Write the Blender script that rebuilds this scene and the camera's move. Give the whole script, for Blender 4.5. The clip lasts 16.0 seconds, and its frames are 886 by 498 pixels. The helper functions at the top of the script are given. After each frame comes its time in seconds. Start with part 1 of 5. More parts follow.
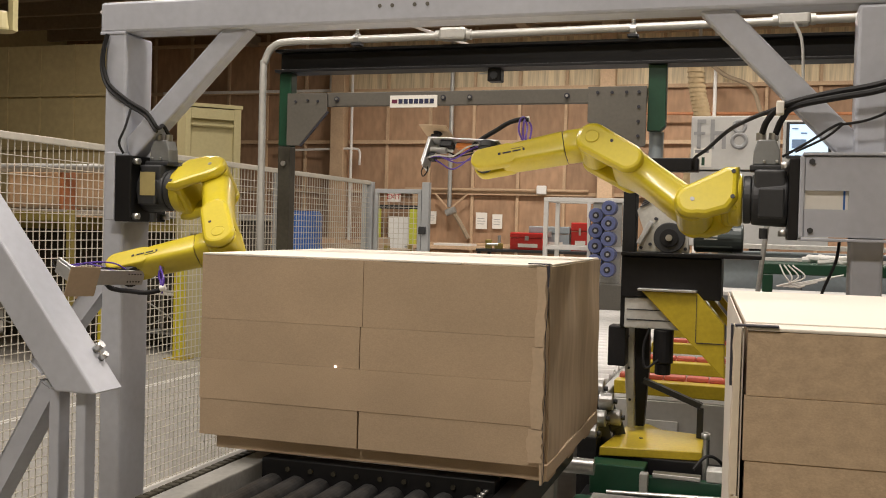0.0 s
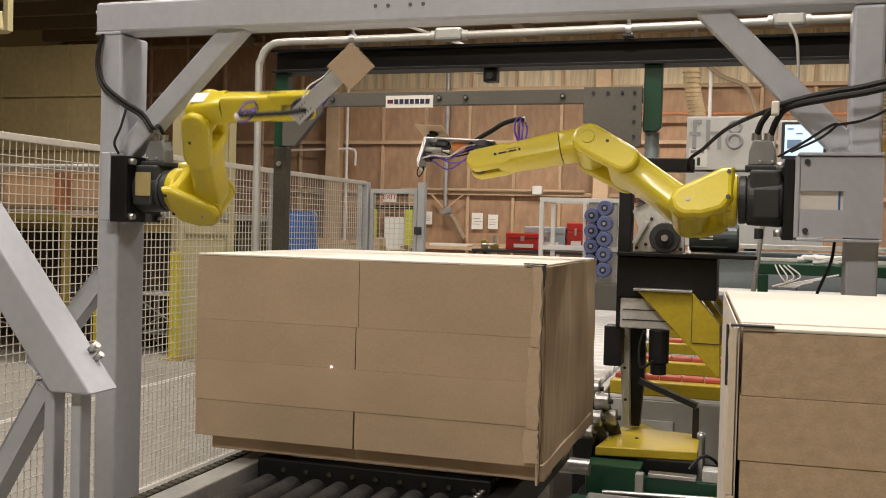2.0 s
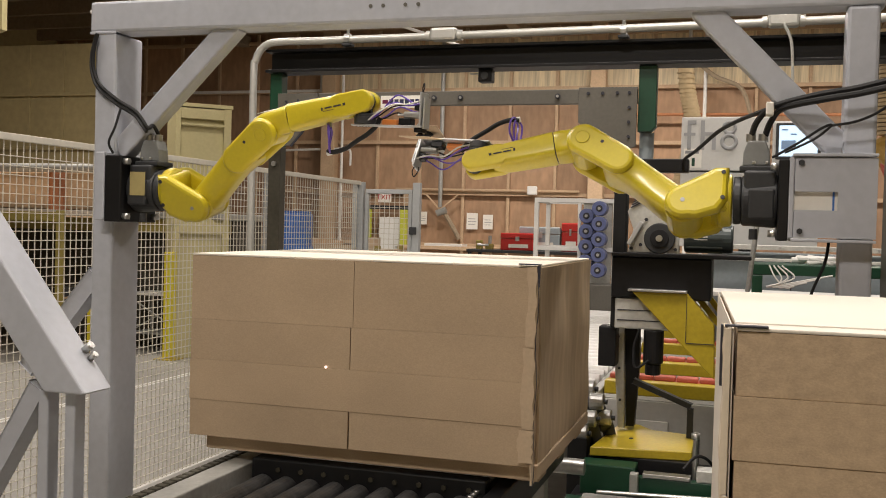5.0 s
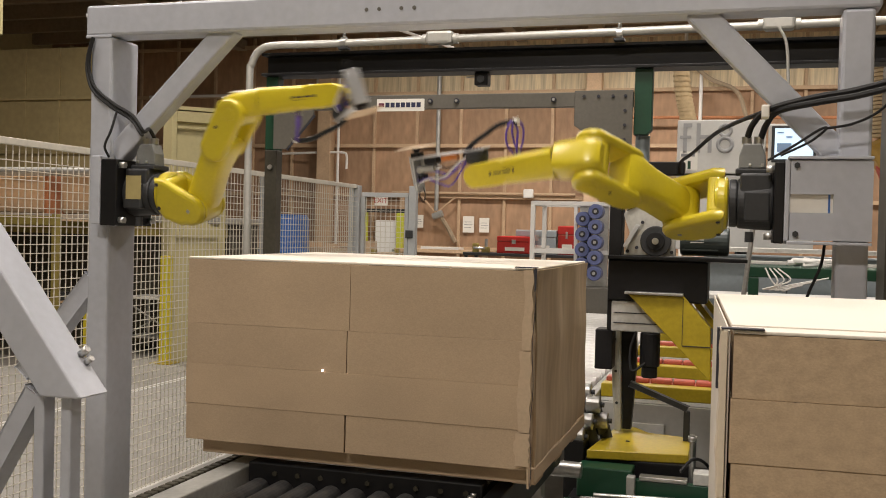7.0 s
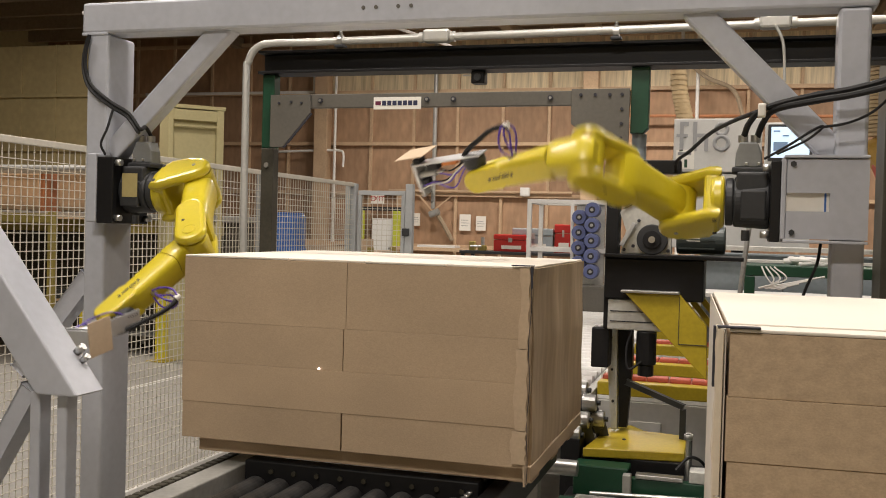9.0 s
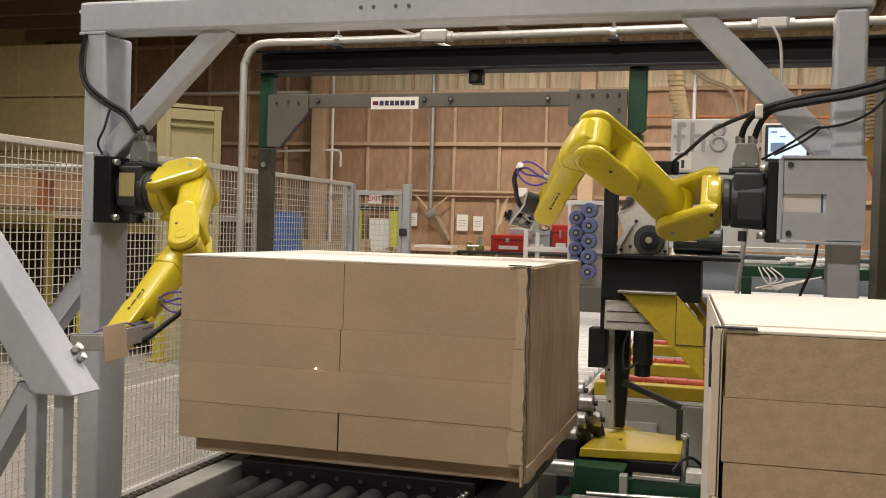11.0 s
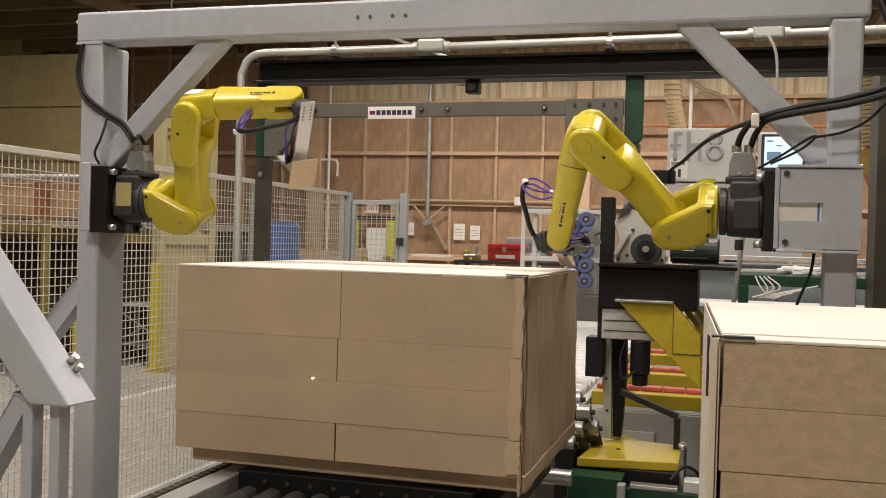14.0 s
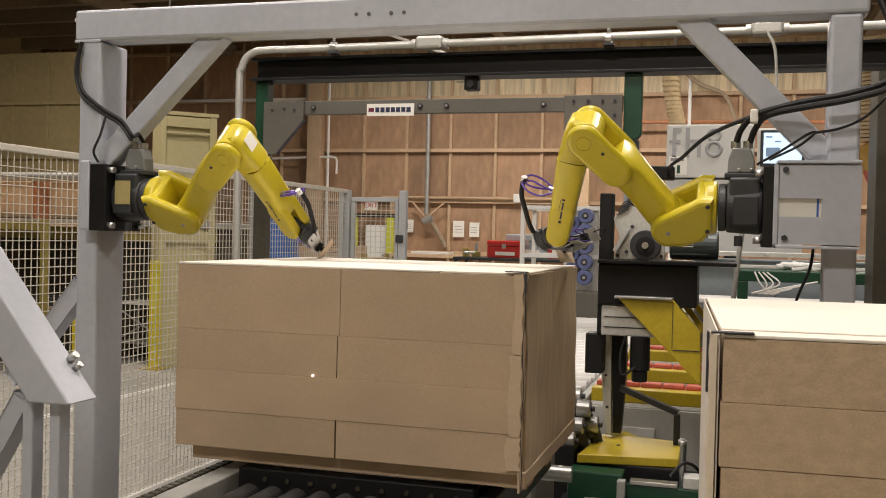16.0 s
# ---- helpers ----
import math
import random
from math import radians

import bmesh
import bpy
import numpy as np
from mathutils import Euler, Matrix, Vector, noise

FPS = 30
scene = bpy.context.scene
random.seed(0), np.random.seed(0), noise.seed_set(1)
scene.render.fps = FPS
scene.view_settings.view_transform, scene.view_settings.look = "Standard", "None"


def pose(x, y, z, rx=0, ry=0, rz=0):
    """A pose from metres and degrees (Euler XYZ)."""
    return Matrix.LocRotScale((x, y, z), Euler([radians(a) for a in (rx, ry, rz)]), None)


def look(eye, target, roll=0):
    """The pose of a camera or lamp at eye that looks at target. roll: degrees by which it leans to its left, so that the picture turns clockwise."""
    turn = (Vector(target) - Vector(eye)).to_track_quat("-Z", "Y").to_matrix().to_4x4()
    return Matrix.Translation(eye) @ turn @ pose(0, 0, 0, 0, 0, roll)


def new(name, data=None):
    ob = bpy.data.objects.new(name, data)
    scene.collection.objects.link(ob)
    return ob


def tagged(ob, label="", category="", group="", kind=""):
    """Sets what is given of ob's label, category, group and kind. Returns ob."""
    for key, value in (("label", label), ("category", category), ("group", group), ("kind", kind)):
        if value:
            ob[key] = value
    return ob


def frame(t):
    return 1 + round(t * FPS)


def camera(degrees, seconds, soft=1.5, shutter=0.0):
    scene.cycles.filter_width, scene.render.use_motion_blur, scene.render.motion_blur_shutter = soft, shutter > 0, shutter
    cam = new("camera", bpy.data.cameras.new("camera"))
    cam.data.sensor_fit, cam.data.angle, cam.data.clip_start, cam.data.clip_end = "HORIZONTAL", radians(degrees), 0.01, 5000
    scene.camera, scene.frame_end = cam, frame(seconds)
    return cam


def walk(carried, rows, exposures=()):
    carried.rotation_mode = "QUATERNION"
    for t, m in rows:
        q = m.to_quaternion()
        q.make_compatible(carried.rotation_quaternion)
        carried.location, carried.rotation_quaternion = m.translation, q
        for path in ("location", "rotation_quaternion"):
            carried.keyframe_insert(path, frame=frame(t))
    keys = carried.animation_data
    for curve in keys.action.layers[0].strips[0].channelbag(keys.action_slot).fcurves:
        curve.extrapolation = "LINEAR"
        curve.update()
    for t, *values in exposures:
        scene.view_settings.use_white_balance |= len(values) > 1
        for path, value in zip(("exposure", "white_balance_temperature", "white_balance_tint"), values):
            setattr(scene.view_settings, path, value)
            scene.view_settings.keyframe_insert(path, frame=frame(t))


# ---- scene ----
cam = camera(48.09, 16.0, soft=1.0, shutter=0.5)
UNIT = 1.27  # metres to one unit of the plan below
EYE = (0.0, 0.0, 1.45 * UNIT)


def aim(yaw, down, roll):
    """A hand-held camera that stands at EYE: degrees to the left of +y, degrees down, degrees of roll."""
    y, p = radians(yaw), radians(down)
    ahead = Vector((-math.sin(y) * math.cos(p), math.cos(y) * math.cos(p), -math.sin(p)))
    return look(EYE, Vector(EYE) + ahead, roll)


TURNS = [
    (0, 17.67, 1.33, 1.52), (0.5, 17.62, 1.28, 1.52), (1, 17.57, 1.28, 1.52), (1.5, 17.48, 1.28, 1.52),
    (2, 17.43, 1.31, 1.50), (2.5, 17.41, 1.27, 1.49), (3, 17.32, 1.22, 1.50), (3.5, 17.32, 1.32, 1.49),
    (4, 17.26, 1.33, 1.54), (6.5, 16.98, 1.14, 1.49), (7, 16.93, 1.10, 1.47), (7.5, 16.89, 1.14, 1.47),
    (8, 16.91, 1.22, 1.48), (8.5, 16.83, 1.26, 1.51), (9, 16.73, 1.20, 1.54), (11.5, 16.53, 1.18, 1.67),
    (12, 16.48, 0.99, 1.69), (12.5, 16.48, 0.83, 1.57), (13, 16.45, 0.70, 1.57), (13.5, 16.45, 0.66, 1.59),
    (14, 16.41, 0.65, 1.56), (14.5, 16.39, 0.66, 1.47), (15, 16.47, 0.72, 1.43), (15.5, 16.39, 0.80, 1.45),
    (16, 16.37, 0.82, 1.37)]
walk(cam, [(t, aim(a, b, c)) for t, a, b, c in TURNS])

# ---- world and light ----
world = bpy.data.worlds.new("World")
scene.world = world
world.use_nodes = True
world.node_tree.nodes["Background"].inputs[0].default_value = (1.0, 0.86, 0.66, 1)
world.node_tree.nodes["Background"].inputs[1].default_value = 0.05
scene.view_settings.exposure = -0.55


def strip_lamp(x, y, z, sx, sy, power, colour=(1.0, 0.905, 0.82), tilt=0):
    data = bpy.data.lights.new("high_bay_light", "AREA")
    data.shape, data.size, data.size_y, data.energy, data.color = "RECTANGLE", sx * UNIT, sy * UNIT, power * UNIT ** 2, colour
    ob = new("high_bay_light", data)
    ob.matrix_world = pose(x * UNIT, y * UNIT, z * UNIT, tilt)
    return ob


strip_lamp(-0.9, -1.6, 5.2, 1.4, 0.6, 270)
strip_lamp(-0.4, 2.6, 5.2, 1.4, 0.6, 210)
strip_lamp(-3.2, 1.6, 5.2, 1.4, 0.6, 130)
strip_lamp(-4.2, 6.2, 5.2, 1.4, 0.6, 170)
strip_lamp(1.2, 6.4, 5.2, 1.4, 0.6, 180)
strip_lamp(-8.0, 9.5, 5.2, 1.4, 0.6, 270)
strip_lamp(-5.6, 16.6, 5.2, 1.4, 0.6, 240)
strip_lamp(-2.0, 16.6, 5.2, 1.4, 0.6, 320)
strip_lamp(2.0, 16.6, 5.2, 1.4, 0.6, 300)


# ---- materials ----
def material(name, colour, rough=0.5, metal=0.0, vary=0.12, scale=6.0, fine=60.0, bump=0.15, coat=0.0, stretch=(1, 1, 1), per=0.0, depth=0.002, spec=0.5):
    """Paint, wood, metal and the like: colour varied at two scales, fine relief, uneven gloss."""
    m = bpy.data.materials.new(name)
    m.use_nodes = True
    t = m.node_tree
    n, link = t.nodes, t.links.new
    b = n["Principled BSDF"]
    b.inputs["Roughness"].default_value, b.inputs["Metallic"].default_value = rough, metal
    b.inputs["Coat Weight"].default_value = coat
    b.inputs["Specular IOR Level"].default_value = spec
    b.inputs["Coat Roughness"].default_value = 0.12
    co = n.new("ShaderNodeTexCoord")
    mp = n.new("ShaderNodeMapping")
    mp.inputs["Scale"].default_value = [k / UNIT for k in stretch]
    link(co.outputs["Object"], mp.inputs["Vector"])
    big, small = n.new("ShaderNodeTexNoise"), n.new("ShaderNodeTexNoise")
    for k, s in ((big, scale), (small, fine)):
        k.inputs["Scale"].default_value, k.inputs["Detail"].default_value = s, 5
        link(mp.outputs[0], k.inputs["Vector"])
    mix = n.new("ShaderNodeMix")
    mix.data_type, mix.blend_type = "RGBA", "MIX"
    mix.inputs[6].default_value = (*[c * (1 - vary) for c in colour], 1)
    mix.inputs[7].default_value = (*[min(1, c * (1 + vary)) for c in colour], 1)
    add = n.new("ShaderNodeMath")
    add.operation = "MULTIPLY_ADD"
    add.inputs[1].default_value = 0.45
    half = n.new("ShaderNodeMath")
    half.operation = "MULTIPLY"
    half.inputs[1].default_value = 0.55
    link(big.outputs["Fac"], half.inputs[0])
    link(small.outputs["Fac"], add.inputs[0])
    link(half.outputs[0], add.inputs[2])
    ramp = n.new("ShaderNodeMapRange")
    ramp.inputs["From Min"].default_value, ramp.inputs["From Max"].default_value = 0.34, 0.66
    link(add.outputs[0], ramp.inputs["Value"])
    link(ramp.outputs[0], mix.inputs["Factor"])
    last = mix.outputs[2]
    if per:
        info = n.new("ShaderNodeObjectInfo")
        hsv = n.new("ShaderNodeHueSaturation")
        rng = n.new("ShaderNodeMapRange")
        rng.inputs["To Min"].default_value, rng.inputs["To Max"].default_value = 1 - per, 1 + per
        link(info.outputs["Random"], rng.inputs["Value"])
        link(rng.outputs[0], hsv.inputs["Value"])
        link(last, hsv.inputs["Color"])
        last = hsv.outputs[0]
    link(last, b.inputs["Base Color"])
    rr = n.new("ShaderNodeMapRange")
    rr.inputs["To Min"].default_value, rr.inputs["To Max"].default_value = max(0.03, rough * 0.8), min(1, rough * 1.2)
    link(big.outputs["Fac"], rr.inputs["Value"])
    link(rr.outputs[0], b.inputs["Roughness"])
    bp = n.new("ShaderNodeBump")
    bp.inputs["Strength"].default_value, bp.inputs["Distance"].default_value = bump, depth
    link(small.outputs["Fac"], bp.inputs["Height"])
    link(bp.outputs[0], b.inputs["Normal"])
    return m


def glow(name, colour, strength):
    m = bpy.data.materials.new(name)
    m.use_nodes = True
    b = m.node_tree.nodes["Principled BSDF"]
    b.inputs["Base Color"].default_value = (*colour, 1)
    b.inputs["Emission Color"].default_value = (*colour, 1)
    b.inputs["Emission Strength"].default_value = strength
    return m


GREY = material("grey_enamel", (0.45, 0.47, 0.52), 0.40, 0, 0.08, 3, 40, 0.12)
YELLOW = material("robot_yellow", (0.58, 0.475, 0.020), 0.34, 0, 0.06, 4, 90, 0.03, coat=0.3)
# yellow taken darker: the beams' shade on the feeder cover is in this colour
SAFETY = material("safety_yellow", (0.44, 0.33, 0.018), 0.45, 0, 0.14, 6, 70, 0.12)
BLACK = material("black_paint", (0.009, 0.009, 0.010), 0.45, 0, 0.25, 5, 60, 0.1, spec=0.3)
CHARCOAL = material("charcoal_casting", (0.038, 0.040, 0.043), 0.48, 0, 0.15, 6, 80, 0.15, spec=0.35)
RUBBER = material("black_rubber", (0.012, 0.012, 0.013), 0.6, 0, 0.2, 9, 80, 0.1, spec=0.3)
GREEN = material("machine_green", (0.007, 0.050, 0.024), 0.42, 0, 0.15, 5, 60, 0.1)
STEEL = material("bare_steel", (0.52, 0.52, 0.51), 0.35, 0.9, 0.12, 7, 90, 0.08)
ALU = material("aluminium", (0.56, 0.57, 0.58), 0.42, 0.7, 0.08, 8, 120, 0.05)
PLATE = material("grey_brown_plate", (0.125, 0.117, 0.10), 0.5, 0.2, 0.12, 5, 70, 0.1)
DARKSTEEL = material("dark_olive_steel", (0.055, 0.05, 0.036), 0.5, 0.2, 0.25, 5, 60, 0.15)
BOARD = material("raw_fibreboard", (0.45, 0.34, 0.227), 0.85, 0, 0.13, 3, 240, 0.25, stretch=(1, 1, 1.6), per=0.05)
# fibreboard made paler: strong light on tops and one side is in the colour
BOARDLIT = material("pale_lit_fibreboard", (0.74, 0.685, 0.60), 0.7, 0, 0.04, 4, 200, 0.1, per=0.02)
CARD = material("card_edge_board", (0.52, 0.40, 0.275), 0.8, 0, 0.08, 6, 90, 0.1)
PLY = material("plywood_sheet", (0.36, 0.225, 0.135), 0.75, 0, 0.25, 1.1, 9, 0.15, stretch=(1, 1, 0.35), per=0.18)
STUD = material("pale_timber", (0.52, 0.37, 0.235), 0.75, 0, 0.15, 3, 30, 0.15, per=0.12)
CONCRETE = material("worn_concrete", (0.33, 0.315, 0.285), 0.6, 0, 0.2, 0.7, 14, 0.15)
LEFTWALL = material("dull_ochre_wall", (0.40, 0.33, 0.17), 0.8, 0, 0.15, 0.8, 10, 0.1)
DECK = material("roof_deck", (0.30, 0.235, 0.16), 0.85, 0, 0.2, 1, 14, 0.1)
WIRE = material("galvanised_wire", (0.62, 0.59, 0.51), 0.55, 0.1, 0.08, 4, 40, 0.05)
PURPLE = material("purple_air_hose", (0.10, 0.05, 0.36), 0.35, 0, 0.1, 9, 60, 0.02)
WHITE = material("white_paint", (0.74, 0.73, 0.70), 0.5, 0, 0.06, 4, 50, 0.05)
CREAM = material("cream_paint", (0.52, 0.46, 0.245), 0.6, 0, 0.08, 2, 30, 0.06)
RED = material("red_enamel", (0.45, 0.02, 0.015), 0.4, 0, 0.1, 5, 50, 0.05)
BLUE = material("blue_plastic", (0.03, 0.13, 0.42), 0.4, 0, 0.12, 5, 50, 0.05)
PAPER = material("white_paper", (0.80, 0.78, 0.72), 0.8, 0, 0.03, 6, 60, 0.02)
INK = material("dark_ink", (0.03, 0.03, 0.04), 0.7, 0, 0.1, 6, 60, 0.02)
SCREEN = glow("lit_screen", (0.62, 0.80, 0.98), 1.1)


# ---- mesh helpers ----
def thing(name, label, category, m=None, group="", kind=""):
    ob = tagged(new(name), label, category, group, kind)
    ob.empty_display_size = 0.05
    ob.matrix_world = m or Matrix()
    return ob


def part(name, bm, mat, parent=None, label=""):
    me = bpy.data.meshes.new(name)
    bmesh.ops.recalc_face_normals(bm, faces=bm.faces)
    flags = [f.smooth for f in bm.faces]
    bm.to_mesh(me)
    bm.free()
    me.materials.append(mat)
    me.set_sharp_from_angle(angle=radians(38))
    me.polygons.foreach_set("use_smooth", flags)
    ob = new(name, me)
    if parent:
        ob.parent = parent
    return tagged(ob, label)


def box(x0, x1, y0, y1, z0, z1, bevel=0.0, bm=None, seg=2):
    own = bm is None
    bm = bm or bmesh.new()
    made = bmesh.ops.create_cube(bm, size=1)["verts"]
    for v in made:
        v.co = Vector(((x0 + x1) / 2 + v.co.x * (x1 - x0), (y0 + y1) / 2 + v.co.y * (y1 - y0), (z0 + z1) / 2 + v.co.z * (z1 - z0)))
    if bevel:
        edges = {e for v in made for e in v.link_edges}
        bmesh.ops.bevel(bm, geom=list(edges), offset=bevel, segments=seg, affect="EDGES", profile=0.5)
    return bm


def bar(p, q, w, h, bevel=0.0, bm=None, up=(0, 0, 1)):
    """A square tube from p to q; w across, h along 'up'."""
    bm = bm or bmesh.new()
    p, q = Vector(p), Vector(q)
    z = (q - p).normalized()
    x = Vector(up).cross(z)
    if x.length < 1e-4:
        x = Vector((1, 0, 0))
    x.normalize()
    y = z.cross(x)
    m = Matrix((x, y, z)).transposed().to_4x4()
    m.translation = (p + q) / 2
    made = bmesh.ops.create_cube(bm, size=1)["verts"]
    ln = (q - p).length
    for v in made:
        v.co = m @ Vector((v.co.x * w, v.co.y * h, v.co.z * ln))
    if bevel:
        bmesh.ops.bevel(bm, geom=list({e for v in made for e in v.link_edges}), offset=bevel, segments=2, affect="EDGES", profile=0.5)
    return bm


def rod(p, q, r, seg=16, bm=None, r2=None, bevel=0.0):
    bm = bm or bmesh.new()
    p, q = Vector(p), Vector(q)
    m = (q - p).to_track_quat("Z", "Y").to_matrix().to_4x4()
    m.translation = (p + q) / 2
    made = bmesh.ops.create_cone(bm, cap_ends=True, segments=seg, radius1=r, radius2=r if r2 is None else r2, depth=(q - p).length, matrix=m)["verts"]
    if bevel:
        rims = {e for v in made for e in v.link_edges if any(len(f.verts) > 4 for f in e.link_faces)}
        bmesh.ops.bevel(bm, geom=list(rims), offset=bevel, segments=2, affect="EDGES", profile=0.5)
    for f in {f for v in made if v.is_valid for f in v.link_faces}:
        f.smooth = len(f.verts) <= 4
    return bm


def smooth_line(pts, n=6):
    """Points along a soft curve through pts."""
    pts = [Vector(p) for p in pts]
    ext = [pts[0] * 2 - pts[1], *pts, pts[-1] * 2 - pts[-2]]
    out = []
    for a, b, c, d in zip(ext, ext[1:], ext[2:], ext[3:]):
        for k in range(n):
            t = k / n
            out.append(0.5 * (2 * b + (c - a) * t + (2 * a - 5 * b + 4 * c - d) * t * t + (3 * b - a - 3 * c + d) * t ** 3))
    return out + [pts[-1]]


def hose(pts, r, n=6, seg=8, bm=None):
    """A round hose or pipe along a soft curve."""
    bm = bm or bmesh.new()
    line = smooth_line(pts, n) if n > 1 else [Vector(p) for p in pts]
    side, rings = None, []
    for i, p in enumerate(line):
        d = (line[min(i + 1, len(line) - 1)] - line[max(i - 1, 0)]).normalized()
        side = d.orthogonal().normalized() if side is None else (side - d * side.dot(d)).normalized()
        up = d.cross(side)
        rings.append([bm.verts.new(p + (side * math.cos(a) + up * math.sin(a)) * r) for a in (k * math.tau / seg for k in range(seg))])
    for a, b in zip(rings, rings[1:]):
        for k in range(seg):
            bm.faces.new((a[k], a[(k + 1) % seg], b[(k + 1) % seg], b[k])).smooth = True
    bm.faces.new(rings[0][::-1])
    bm.faces.new(rings[-1])
    return bm


def prism(points, a0, a1, axis="y", bevel=0.0, bm=None):
    """A flat outline, pushed along an axis from a0 to a1. Points: (x, z) for y, (x, y) for z, (y, z) for x."""
    bm = bm or bmesh.new()
    put = {"y": lambda u, v, a: (u, a, v), "z": lambda u, v, a: (u, v, a), "x": lambda u, v, a: (a, u, v)}[axis]
    lo = [bm.verts.new(put(u, v, a0)) for u, v in points]
    hi = [bm.verts.new(put(u, v, a1)) for u, v in points]
    n = len(points)
    faces = [bm.faces.new(lo), bm.faces.new(hi[::-1])]
    faces += [bm.faces.new((lo[i], hi[i], hi[(i + 1) % n], lo[(i + 1) % n])) for i in range(n)]
    for f in faces[2:]:
        f.smooth = n > 12
    bmesh.ops.recalc_face_normals(bm, faces=faces)
    if bevel:
        rims = [e for f in faces[:2] for e in f.edges]
        bmesh.ops.bevel(bm, geom=rims, offset=bevel, segments=3, affect="EDGES", profile=0.5)
    return bm


def capsule2(u0, v0, r0, u1, v1, r1, n=14):
    """Outline of two round ends joined by straight flanks."""
    a = math.atan2(v1 - v0, u1 - u0)
    d = math.hypot(u1 - u0, v1 - v0)
    k = math.acos(max(-1, min(1, (r0 - r1) / d)))
    out = [(u1 + r1 * math.cos(a + t), v1 + r1 * math.sin(a + t)) for t in np.linspace(-k, k, n)]
    return out + [(u0 + r0 * math.cos(a + t), v0 + r0 * math.sin(a + t)) for t in np.linspace(k, math.tau - k, n)]


def loft(sections, n=24, power=4.0, bm=None):
    """A soft-edged limb along z: sections (z, centre x, half width x, half width y)."""
    bm = bm or bmesh.new()
    rings = []
    for z, cx, a, b in sections:
        ring = []
        for k in range(n):
            t = k * math.tau / n
            c, s = math.cos(t), math.sin(t)
            ring.append(bm.verts.new((cx + a * math.copysign(abs(c) ** (2 / power), c), b * math.copysign(abs(s) ** (2 / power), s), z)))
        rings.append(ring)
    for p, q in zip(rings, rings[1:]):
        for k in range(n):
            bm.faces.new((p[k], p[(k + 1) % n], q[(k + 1) % n], q[k])).smooth = True
    bm.faces.new(rings[0][::-1])
    bm.faces.new(rings[-1])
    return bm


# ---- the building ----
FRAME_Y = 2.82
WALL_Y = 20.0


def structure(name, bm, mat, label, category):
    return tagged(part(name, bm, mat), label, category, kind="structure")


structure("floor", box(-16, 9, -5, 21, -0.2, 0), CONCRETE, "worn grey concrete factory floor", "floor")
wall_n = structure("wall_north", box(-16, 9, WALL_Y + 0.05, WALL_Y + 0.2, 0, 5.8), PLY, "plywood-clad factory wall with pale timber framing", "wall")
structure("wall_west", box(-16.2, -16, -5, 20.2, 0, 5.8), LEFTWALL, "dull ochre factory side wall", "wall")
structure("wall_east", box(9, 9.2, -5, 20.2, 0, 5.8), LEFTWALL, "dull ochre factory side wall", "wall")
structure("wall_south", box(-16, 9, -5.2, -5, 0, 5.8), LEFTWALL, "dull ochre factory end wall", "wall")
roof = box(-16.2, 9.2, -5.2, 20.2, 5.8, 6.0)
for k in range(20):
    box(-16, 9, -4.4 + k * 1.25, -4.28 + k * 1.25, 5.52, 5.8, bm=roof)
for x in (-11, -4.6, 2.2):
    box(x, x + 0.22, -5, 20, 5.34, 5.56, bm=roof)
structure("ceiling", roof, DECK, "dark boarded roof on timber joists", "ceiling")
ribs = box(-16, -10.1, 14.0, 14.15, 0, 4.32, 0.01)
for k in range(9):
    box(-15.8 + k * 0.68, -15.75 + k * 0.68, 13.975, 13.999, 0, 4.32, 0.004, ribs)
for z in (2.55, 3.45):
    box(-16, -10.1, 13.94, 13.974, z, z + 0.06, 0.004, ribs)
structure("wall_partition", ribs, LEFTWALL, "ribbed olive-ochre partition wall", "wall")
structure("floor_stripe", box(-5.02, -4.94, 3, 19, 0, 0.004), WHITE, "worn white painted floor stripe", "floor marking")


def wall_framing():
    xs = [-15.4 + k * 0.965 for k in range(26)]
    zs = [0.06, 1.08, 2.16, 3.22, 4.32, 5.4]
    sheet = {}
    for i, (x0, x1) in enumerate(zip(xs, xs[1:])):
        for j, (z0, z1) in enumerate(zip(zs, zs[1:])):
            mat = PALEPANEL if j == 4 and -9 < x0 < 2.5 else PLY
            if (j, mat.name) not in sheet:
                ob = part("panel", box(0, x1 - x0 - 0.006, 0.012, 0.045, 0, z1 - z0 - 0.006), mat, wall_n)
                sheet[j, mat.name] = ob
            else:
                ob = new("panel", sheet[j, mat.name].data)
                ob.parent = wall_n
            ob.location = (x0 + 0.003, WALL_Y, z0 + 0.003)
    stud = None
    for i, x in enumerate(xs):
        if stud is None:
            stud = part("stud", box(-0.03, 0.03, -0.05, 0.011, 0, 5.6, 0.004), STUD, wall_n)
        else:
            ob = new("stud", stud.data)
            ob.parent = wall_n
            stud_at = ob
            stud_at.location.x = x
            stud_at.location.y = WALL_Y
    stud.location = (xs[0], WALL_Y, 0)
    for z in zs[1:]:
        part("girt", box(-15.9, 8.9, WALL_Y - 0.10, WALL_Y - 0.052, z - 0.045, z + 0.03, 0.004), STUD, wall_n)
    part("flashing", box(-13.2, -9.0, WALL_Y - 0.112, WALL_Y - 0.1005, 4.30, 4.36, 0.002), WHITE, wall_n, "white edge flashing")
    part("flashing", box(-9.02, -8.96, WALL_Y - 0.124, WALL_Y - 0.113, 4.30, 4.95, 0.002), WHITE, wall_n)
    for x in (-8.72, -2.95, 3.1):
        part("timber_post", box(x - 0.15, x + 0.15, WALL_Y - 0.36, WALL_Y - 0.102, 0, 5.6, 0.008), STUD, wall_n)


